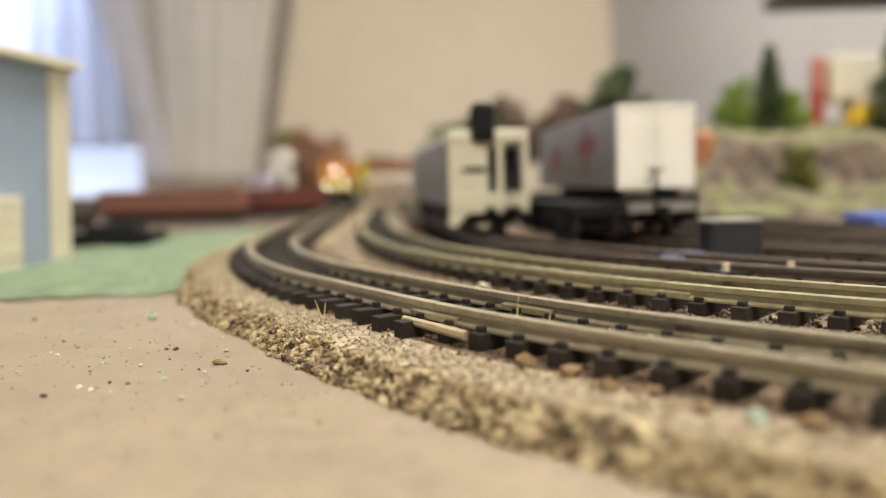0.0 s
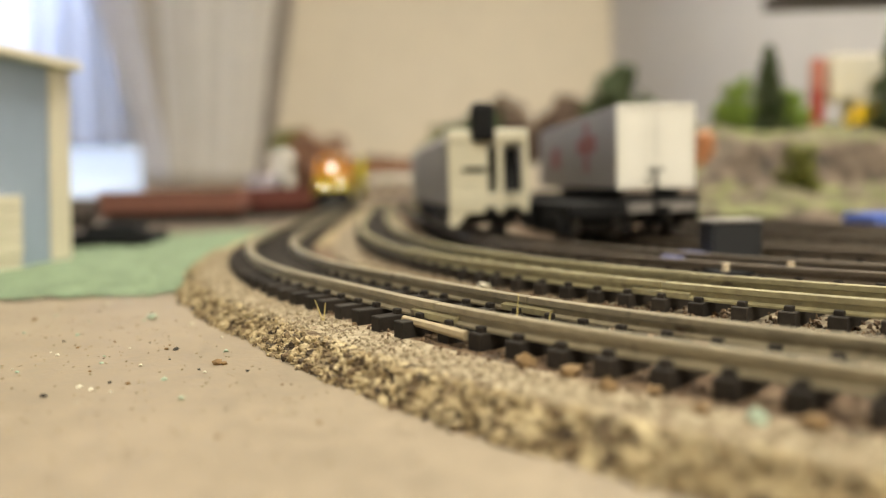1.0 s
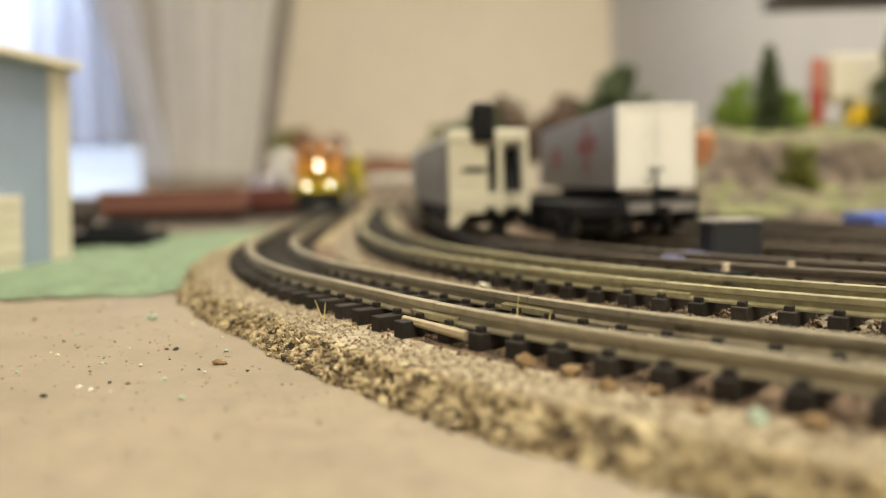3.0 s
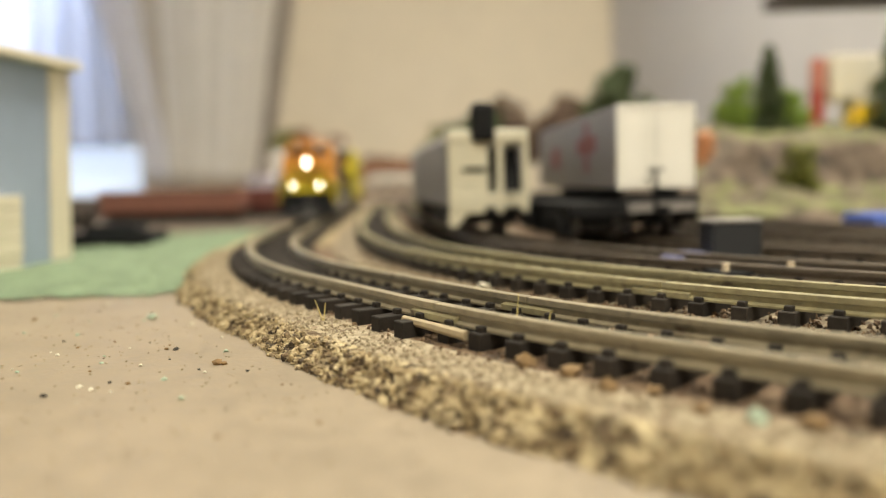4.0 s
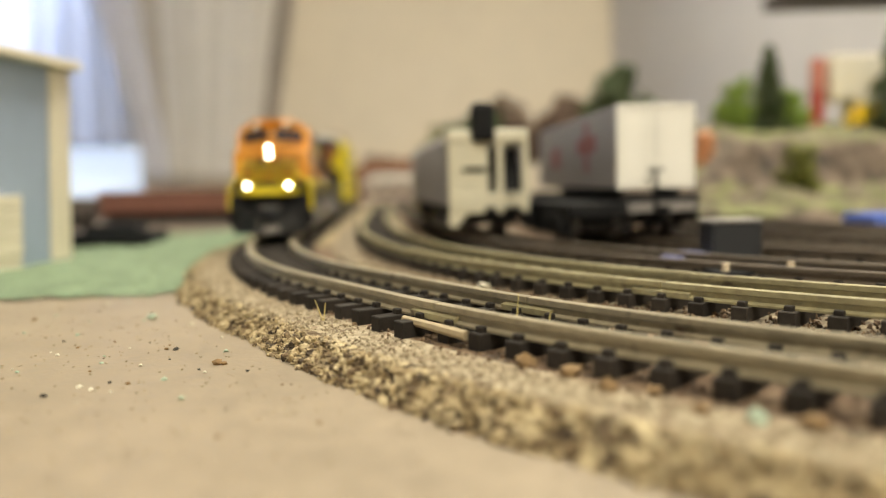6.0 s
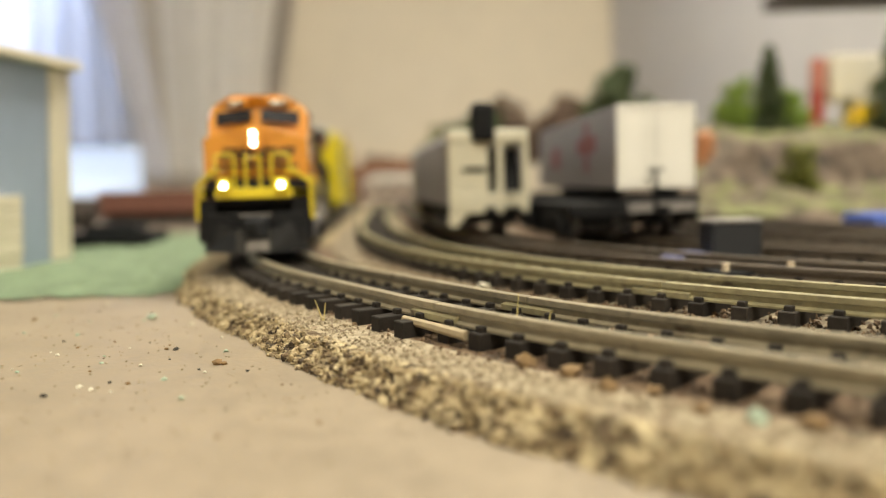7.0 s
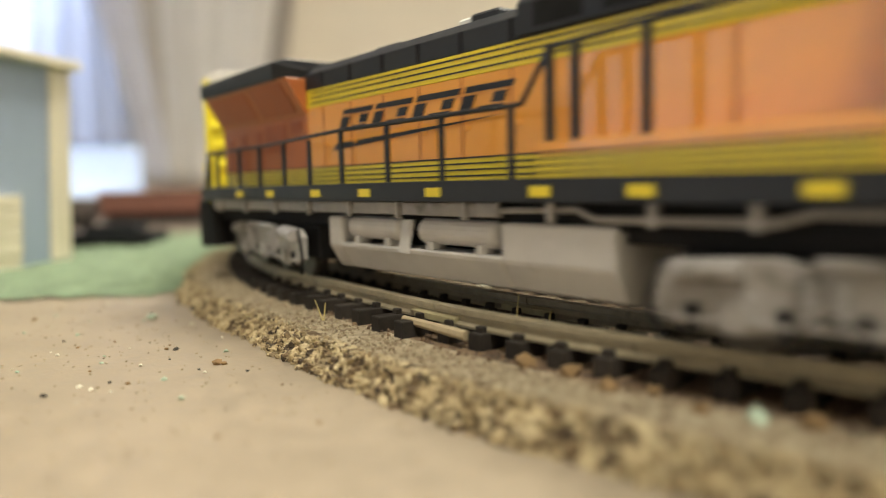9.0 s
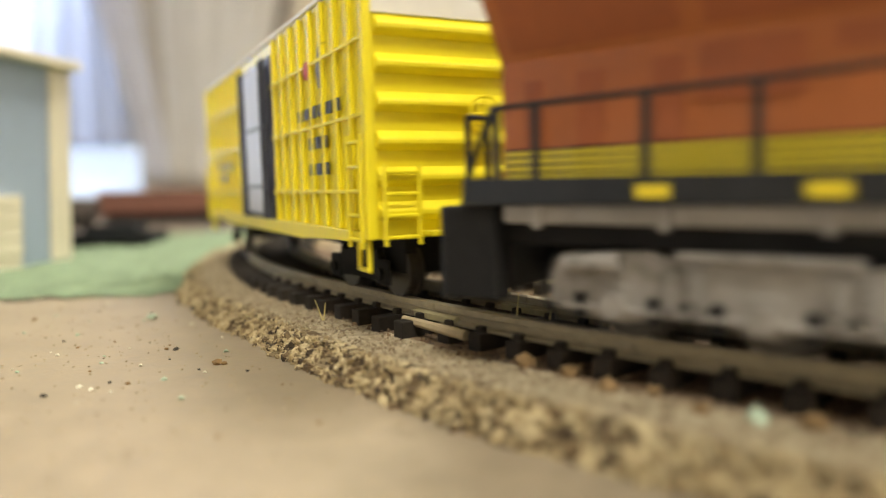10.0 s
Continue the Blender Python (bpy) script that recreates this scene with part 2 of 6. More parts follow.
# ---- the room ----
def room():
    x0, x1, y0, y1, z0, z1 = -2600, 662, -1500, 2800, -820, 1600
    # back wall with the window's opening
    wx0, wx1, wz0, wz1 = -2300, -1150, -5, 1300
    w = thing("wall_north", "beige painted wall behind the layout", "wall", kind="structure")
    part("wall_panel", box(B(), x0, wx0, y1, y1 + 120, z0, z1), WALL, w)
    part("wall_panel", box(B(), wx1, x1, y1, y1 + 120, z0, z1), WALL, w)
    part("wall_panel", box(B(), wx0, wx1, y1, y1 + 120, z0, wz0), WALL, w)
    part("wall_panel", box(B(), wx0, wx1, y1, y1 + 120, wz1, z1), WALL, w)
    solo("wall_east", box(B(), x1, x1 + 100, y0, y1, z0, z1), WALLG, "pale grey painted wall beside the layout", "wall", kind="structure")
    # side wall; its unseen window is assumed, for cool light on the train's side
    ww = thing("wall_west", "beige painted wall with an assumed window", "wall", kind="structure")
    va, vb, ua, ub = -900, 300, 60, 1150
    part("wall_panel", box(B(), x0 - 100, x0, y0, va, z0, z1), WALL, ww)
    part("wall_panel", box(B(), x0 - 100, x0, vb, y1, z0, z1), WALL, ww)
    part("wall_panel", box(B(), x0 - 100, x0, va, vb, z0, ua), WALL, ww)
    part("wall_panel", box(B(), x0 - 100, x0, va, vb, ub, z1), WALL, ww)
    win2 = thing("assumed_window", "bright window assumed in the unseen side wall", "window", kind="structure")
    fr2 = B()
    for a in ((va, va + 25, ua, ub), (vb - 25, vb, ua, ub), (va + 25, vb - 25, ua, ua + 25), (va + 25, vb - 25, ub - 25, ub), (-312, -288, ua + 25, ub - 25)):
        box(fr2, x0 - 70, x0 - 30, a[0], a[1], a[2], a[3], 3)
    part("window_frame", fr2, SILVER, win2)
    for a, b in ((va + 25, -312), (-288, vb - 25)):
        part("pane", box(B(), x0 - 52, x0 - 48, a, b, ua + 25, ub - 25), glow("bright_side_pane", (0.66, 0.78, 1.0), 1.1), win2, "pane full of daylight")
    solo("wall_south", box(B(), x0, x1, y0 - 100, y0, z0, z1), WALL, "beige painted wall", "wall", kind="structure")
    solo("floor", box(B(), x0, x1, y0, y1, z0 - 40, z0), FLOORM, "brown carpeted floor under the table", "floor", kind="structure")
    solo("ceiling", box(B(), x0, x1, y0, y1, z1, z1 + 40), WHITE, "white painted ceiling", "ceiling", kind="structure")
    win = thing("window_1", "bright window behind sheer curtains", "window", kind="structure")
    fr = B()
    for a in ((wx0, wx0 + 25, wz0, wz1), (wx1 - 25, wx1, wz0, wz1), (wx0 + 25, wx1 - 25, wz0, wz0 + 25), (wx0 + 25, wx1 - 25, wz1 - 25, wz1)):
        box(fr, a[0], a[1], y1 + 30, y1 + 70, a[2], a[3], 3)
    part("window_frame", fr, SILVER, win)
    part("pane", box(B(), wx0 + 25, wx1 - 25, y1 + 48, y1 + 52, wz0 + 25, wz1 - 25), glow("daylit_pane", (0.66, 0.78, 1.0), 0.75), win, "pane full of daylight")
    # sheer curtain over the window, its hem above the sill
    def drape(name, xa, xb, xa2, xb2, zb, zt, y, amp, waves, material, label, thick=1.5):
        bm = B()
        nu, nv = 160, 24
        grid = []
        for j in range(nv + 1):
            v = j / nv
            row = []
            for i in range(nu + 1):
                u = i / nu
                x = (xa + (xb - xa) * u) * (1 - v) + (xa2 + (xb2 - xa2) * u) * v
                dy = amp * math.sin(u * waves * math.tau + 1.3 * math.sin(u * 7)) + amp * 0.4 * math.sin(u * waves * 2.7 * math.tau + v)
                row.append(bm.verts.new((x, y + dy, zb + (zt - zb) * v)))
            grid.append(row)
        for j in range(nv):
            for i in range(nu):
                bm.faces.new((grid[j][i], grid[j][i + 1], grid[j + 1][i + 1], grid[j + 1][i]))
        bmesh.ops.solidify(bm, geom=bm.faces[:], thickness=thick)
        return solo(name, bm, material, label, "curtain", smooth=True)
    sheer = mat("sheer_curtain_cloth", (0.74, 0.76, 0.82), 0.9, vary=0.05, scale=60, bump=0.2)
    pb = sheer.node_tree.nodes["Principled BSDF"]
    tr = sheer.node_tree.nodes.new("ShaderNodeBsdfTranslucent")
    tr.inputs[0].default_value = (0.8, 0.82, 0.9, 1)
    ms = sheer.node_tree.nodes.new("ShaderNodeMixShader")
    ms.inputs[0].default_value = 0.48
    out = sheer.node_tree.nodes["Material Output"]
    sheer.node_tree.links.new(pb.outputs[0], ms.inputs[1])
    sheer.node_tree.links.new(tr.outputs[0], ms.inputs[2])
    sheer.node_tree.links.new(ms.outputs[0], out.inputs[0])
    cloth = mat("pale_curtain_cloth", (0.97, 0.94, 0.90), 0.9, vary=0.06, scale=60, bump=0.2)
    band = mat("brown_curtain_trim", (0.50, 0.45, 0.40), 0.9, vary=0.1, scale=60, bump=0.2)
    drape("sheer_curtain", -2400, -1100, -2400, -1100, 196, 1450, 2700, 22, 11, sheer, "sheer white curtain glowing with daylight")
    drape("side_curtain", -1000, -660, -1000, -400, 50, 1450, 2660, 8, 2, cloth, "pale beige side curtain hanging in folds", 3)
    drape("curtain_border", -692, -630, -440, -372, 50, 1450, 2650, 5, 1, band, "dark brown border of the side curtain", 3)
    fold = mat("lavender_curtain_cloth", (0.94, 0.93, 0.97), 0.9, vary=0.06, scale=60, bump=0.2)
    drape("inner_curtain", -1085, -985, -1420, -1190, 60, 1450, 2672, 9, 1.5, fold, "grey lavender curtain gathered beside the window", 3)
    rodt = thing("curtain_rod", "brown wooden curtain rod on the wall", "curtain rod")
    part("pole", rod(B(), (-2450, 2680, 1458), (-440, 2680, 1458), 14, 12), band, rodt)
    for x in (-2440, -1065, -450):
        part("bracket", box(B(), x - 8, x + 8, 2680, 2799, 1450, 1466, 2), band, rodt)
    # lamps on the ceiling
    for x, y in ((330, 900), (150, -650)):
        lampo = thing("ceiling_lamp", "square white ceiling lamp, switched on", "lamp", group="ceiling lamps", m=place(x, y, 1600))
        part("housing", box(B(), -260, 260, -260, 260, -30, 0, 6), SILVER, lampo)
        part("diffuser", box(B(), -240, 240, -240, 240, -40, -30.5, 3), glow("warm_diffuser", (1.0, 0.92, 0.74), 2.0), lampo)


room()


# ---- the table and the turf ----
CX, CY, RC = 280.94, 360.31, 357.04      # centre and radius of the main line's curve


class Line:
    """A track's centre line: an arc round (CX, CY), running out into a nearly straight far end. s counts from the far end."""

    def __init__(self, radius, turn, slope, length, near=262.0, far=1400.0, run=0.0, wide=850.0, dent=0.0, dent_at=213.0):
        x0, y0 = CX + radius * math.cos(radians(turn)), CY + radius * math.sin(radians(turn))
        s0 = -math.tan(radians(turn - 180))
        pts = []
        y = far
        while y > y0:
            d = y - y0
            pts.append((x0 + slope * d + (s0 - slope) * length * (1 - math.exp(-d / length)), y))
            y -= 2.0
        k = int(radius * radians(near - turn) / 2.0)
        for i in range(k + 1):
            a = radians(turn + (near - turn) * i / k)
            r = radius - dent * math.exp(-((math.degrees(a) - dent_at) / 6.0) ** 2)
            pts.append((CX + r * math.cos(a), CY + r * math.sin(a)))
        # past the near end of the arc the line may run on in a wider curve
        h = radians(near + 90)
        x, y = pts[-1]
        for i in range(int(run / 2.0)):
            h += 2.0 / wide
            x, y = x + 2.0 * math.cos(h), y + 2.0 * math.sin(h)
            pts.append((x, y))
        self.p = np.array(pts)
        self.s = np.concatenate([[0], np.cumsum(np.hypot(*np.diff(self.p, axis=0).T))])
        self.end = float(self.s[-1])

    def at(self, s, off=0.0):
        """Point and heading (towards the near end); off is to the outer, left-hand side of the picture."""
        x, y = np.interp(s, self.s, self.p[:, 0]), np.interp(s, self.s, self.p[:, 1])
        e = 3.0
        xa, ya = np.interp(s - e, self.s, self.p[:, 0]), np.interp(s - e, self.s, self.p[:, 1])
        xb, yb = np.interp(s + e, self.s, self.p[:, 0]), np.interp(s + e, self.s, self.p[:, 1])
        h = math.atan2(yb - ya, xb - xa)
        return x + off * math.sin(h), y - off * math.cos(h), h

    def near_y(self, y):
        return float(self.s[np.argmin(abs(self.p[:, 1] - y))])


MAIN = Line(RC, 193, -0.071, 40, near=229.6, run=225, wide=5000.0, dent=2.2, dent_at=214.0)
SECOND = Line(307, 200, -0.07, 75)
HOPPER_LINE = Line(268, 205, -0.10, 50)
TRAILER_LINE = Line(219, 212, -0.03, 30, near=255)
YARD_A = Line(168, 216, 0.05, 30, near=250, far=1000)
YARD_B = Line(124, 216, 0.1, 30, near=245, far=900)


def sweep(bm, line, profile, s0, s1, step=2.0, jitter=None):
    """Sweeps a profile of (offset, z) along a line."""
    n = max(2, int((s1 - s0) / step))
    rows = []
    for i in range(n + 1):
        s = s0 + (s1 - s0) * i / n
        row = []
        x0, y0, h = line.at(s)
        for o, z in profile:
            row.append(bm.verts.new((x0 + o * math.sin(h), y0 - o * math.cos(h), z)))
        rows.append(row)
    k = len(profile)
    for a, b in zip(rows, rows[1:]):
        for j in range(k):
            bm.faces.new((a[j], a[(j + 1) % k], b[(j + 1) % k], b[j]))
    bm.faces.new(rows[0]), bm.faces.new(rows[-1][::-1])
    return bm


RAILP = [(-0.9, 10.2), (0.9, 10.2), (1.0, 10.1), (1.0, 9.1), (0.6, 8.85), (0.55, 7.9), (1.55, 7.5), (1.55, 7.12), (-1.55, 7.12), (-1.55, 7.5), (-0.55, 7.9), (-0.6, 8.85), (-1.0, 9.1), (-1.0, 10.1)]


def tie_mesh(seed, half=15.4):
    rnd = random.Random(seed)
    bm = B()
    a = half + rnd.uniform(-0.3, 0.3)
    box(bm, -1.55, 1.55, -a, half + rnd.uniform(-0.3, 0.3), 3.6, 7.1, 0.16)
    for g in (-8.25, 8.25):
        for o in (-2.0, 2.0):
            box(bm, -0.85, 0.85, g + o - 0.65, g + o + 0.65, 6.9, 8.1, 0.15)
    return mesh_of(bm, TIE)


TIES = [tie_mesh(i) for i in range(4)]
SHORT_TIES = [tie_mesh(i + 9, 11.9) for i in range(4)]


def track(line, s0, s1, label, joints=(), spacing=8.1, short=1e9, metal=STEEL):
    t = thing("track", label, "railway track", group="tracks")
    for off in (8.25, -8.25):
        cuts = [s0] + sorted(j for j, o in joints if o * off > 0) + [s1]
        for a, b in zip(cuts, cuts[1:]):
            part("rail", sweep(B(), line, [(off + o, z) for o, z in RAILP], a + 0.22, b - 0.22), metal, t)
    for j, o in joints:
        off = 8.25 if o > 0 else -8.25
        bm = B()
        sweep(bm, line, [(off - 1.7, 7.3), (off + 1.7, 7.3), (off + 1.7, 8.3), (off + 0.6, 8.6), (off - 0.6, 8.6), (off - 1.7, 8.3)], j - 6.5, j + 6.5, 3)
        part("rail_joiner", bm, STEEL, t)
    rnd = random.Random(int(s0 + s1))
    s = s1 - 3
    while s > s0 + 4:
        s -= (spacing if s > short or short > 1e8 else 7.9) + rnd.uniform(-0.3, 0.3)
        x, y, h = line.at(s)
        ob = new("tie", (SHORT_TIES if s > short else TIES)[rnd.randrange(4)])
        ob.parent = t
        ob.matrix_local = pose(x * U, y * U, rnd.uniform(-0.12, 0.12) * U, 0, 0, math.degrees(h) + rnd.uniform(-1.4, 1.4))
    return t


BEDH = 4.15            # thickness of the cork


def roadbed(line, s0, s1, top, foot, label, step=0.9, inner=None, fine=True, material=None):
    """Torn cork strip: rough sides with creases between the granules."""
    inner = inner or (top, foot)
    prof = []
    m = 22 if fine else 6
    for i in range(m + 1):
        f = i / m
        prof.append((foot + (top - foot) * f ** 1.2, 0.05 + BEDH * f))
    tm = 40 if fine else 8
    for i in range(1, tm):
        prof.append((top - (top + inner[0]) * i / tm, 0.05 + BEDH))
    for i in range(5):
        f = 1 - i / 4
        prof.append((-inner[1] + (inner[1] - inner[0]) * f, 0.05 + BEDH * f))
    bed = thing("roadbed", label, "cork roadbed", group="roadbeds")
    k = len(prof)
    pieces = max(1, round((s1 - s0) / 260))
    for c in range(pieces):
        cork_strip(bed, line, s0 + (s1 - s0) * c / pieces, s0 + (s1 - s0) * (c + 1) / pieces, prof, m, step, fine, material)
    return bed


def cork_strip(bed, line, s0, s1, prof, m, step, fine, material):
    n = int((s1 - s0) / step)
    k = len(prof)
    verts = []
    for i in range(n + 1):
        s = s0 + (s1 - s0) * i / n
        x0, y0, h = line.at(s)
        sx, sy = math.sin(h), -math.cos(h)
        wob = 1.8 * noise.noise((s * 0.03, 3, 1)) + 1.1 * noise.noise((s * 0.11, 7, 2))
        for j, (o, z) in enumerate(prof):
            side = 1.0 if j <= m else max(0.0, 1 - (j - m) / 4)
            o2 = o + wob * side
            if fine and o > 9:
                q = Vector((s * 0.62, o * 0.62, z * 0.62))
                q += 0.25 * noise.noise_vector(q * 1.7)
                d, _ = noise.voronoi(q)
                crack = math.exp(-(d[1] - d[0]) * 7)
                lump = 0.9 * noise.noise(q * 0.9) + 0.5 * noise.noise(q * 3.1)
                push = (lump + 0.3 - 1.3 * crack) * side
                o2 += push * 1.1
                z2 = z + (0.5 * push if 0 < j else 0) * (0.4 if j < m else 0.8)
            else:
                z2 = z + 0.25 * noise.noise((s * 0.5, o * 0.5, 0))
            verts.append((x0 + o2 * sx, y0 + o2 * sy, max(z2, 0.02 if j else 0.0)))
    v = np.array(verts) * U
    faces = []
    for i in range(n):
        for j in range(k - 1):
            a = i * k + j
            faces.append((a, a + 1, a + k + 1, a + k))
    me = bpy.data.meshes.new("roadbed")
    me.from_pydata(v.tolist(), [], faces)
    me.materials.append(material or CORK)
    if fine:
        # the flat top carries dark ballast between the rails and pale dust on the shoulder
        me.materials.append(EARTH)
        me.materials.append(SAND)
        flat = [(1 if prof[j][0] < 15.0 else 2) if prof[j][1] > BEDH and j > m + 1 else 0 for j in range(k - 1)]
        me.polygons.foreach_set("material_index", flat * n)
    ob = new("cork_strip", me)
    ob.parent = bed


def table():
    t = thing("layout_table", "table top of tan painted hardboard", "table", kind="structure")
    part("top", box(B(), -1900, 655, -420, 1500, -20, 0, 2), BOARD, t)
    for x in (-1850, 610):
        for y in (-370, 1450):
            part("leg", box(B(), x - 30, x + 30, y - 30, y + 30, -820, -20, 3), CREAM, t)
    # turf
    bm = B()
    nx, ny = 150, 110
    rows = []
    for j in range(ny + 1):
        row = []
        for i in range(nx + 1):
            u, v = i / nx, (j / ny) ** 1.6
            y = 214 + 310 * v + (1 - v) * (9 * noise.noise((u * 9, 1, 1)) + 4 * noise.noise((u * 40, 2, 1)))
            xr = float(np.interp(y, MAIN.p[::-1, 1], MAIN.p[::-1, 0])) - 30 if y > 245 else -84 - 6 * noise.noise((y * 0.1, 0, 0))
            x = -560 + (xr + 560) * u ** 0.6
            z = 0.5 + 1.6 * noise.noise((x * 0.03, y * 0.03, 0)) + 1.2 * noise.noise((x * 0.35, y * 0.35, 5)) + 0.8
            edge = min(v * 14, 1)
            row.append(bm.verts.new((x, y, max(0.15, z * (0.3 + 0.7 * edge)))))
        rows.append(row)
    for a, b in zip(rows, rows[1:]):
        for i in range(nx):
            bm.faces.new((a[i], a[i + 1], b[i + 1], b[i]))
    solo("turf", bm, GRASS, "pale green foam turf glued on the board", "turf", kind="stuff")


table()
SJ = MAIN.s[np.argmin(np.hypot(MAIN.p[:, 0] - 3, MAIN.p[:, 1] - 132))]     # place of the rail joint
SJ = float(SJ)
track(MAIN, 150, MAIN.end - 20, "curved track with dull brass rails on black plastic ties", joints=[(SJ, 1), (SJ + 7, -1)], short=SJ + 4, metal=NICKEL)
track(SECOND, 300, SECOND.end - 10, "second curved track with brass rails and black ties", joints=[(SECOND.end - 215, 1)], short=0)
track(HOPPER_LINE, 300, HOPPER_LINE.end - 10, "yard track with black ties under a hopper car", metal=RUSTRAIL)
track(TRAILER_LINE, 300, TRAILER_LINE.end - 10, "yard track with black ties under a flat car", metal=RUSTRAIL)
track(YARD_A, 200, YARD_A.end - 5, "curved yard track with black ties", metal=RUSTRAIL)
track(YARD_B, 200, YARD_B.end - 5, "curved yard track with black ties", metal=RUSTRAIL)
S_A = MAIN.near_y(330)
roadbed(MAIN, S_A, MAIN.end - 25, 26.8, 31.8, "torn cork roadbed strewn with pale ballast", inner=(24.5, 24.8))
roadbed(MAIN, 300, S_A, 26.8, 32.0, "cork roadbed under the far main line", step=4, inner=(24.5, 24.8), fine=False)
roadbed(SECOND, 300, SECOND.end - 12, 24.4, 24.8, "cork roadbed under the second track", step=4, inner=(19.0, 20.0), fine=False, material=BED)
roadbed(HOPPER_LINE, 310, HOPPER_LINE.end - 12, 18.5, 19.0, "cork roadbed under the hopper track", step=4, fine=False, material=EARTH)
roadbed(TRAILER_LINE, 310, TRAILER_LINE.end - 12, 22.0, 26.0, "cork roadbed under the flat car track", step=4, fine=False, material=EARTH)
roadbed(YARD_A, 210, YARD_A.end - 8, 20.0, 21.5, "cork roadbed of the yard", step=4, fine=False, material=EARTH)
roadbed(YARD_B, 210, YARD_B.end - 8, 20.0, 21.5, "cork roadbed of the yard", step=4, fine=False, material=EARTH)


# ---- the train ----
def bars(bm, x0, x1, z0, z1, y, n, lean, gap=0.25, d=0.12):
    """A row of leaning block shapes standing for a painted emblem."""
    w = (x1 - x0) / n
    for i in range(n):
        a, b = x0 + i * w, x0 + (i + 1 - gap) * w
        prism(bm, [(a, z0), (b, z0), (b + lean, z1), (a + lean, z1)], 1, y - d, y + d)
    return bm


def digits(name, text, size, material, parent, m):
    cu = bpy.data.curves.new("t", "FONT")
    cu.body, cu.size, cu.extrude, cu.align_x, cu.align_y = text, size * U, 0.08 * U, "CENTER", "CENTER"
    tmp = new("t", cu)
    bpy.context.view_layer.update()
    me = bpy.data.meshes.new_from_object(tmp)
    bpy.data.objects.remove(tmp)
    me.materials.clear()
    me.materials.append(material)
    ob = new(name, me)
    ob.parent = parent
    ob.matrix_local = m
    return ob


TF, TR = -46.4, -205.9          # points of the body that follow the track
REAR = -192.5                   # the trailing truck stands a little before the second one


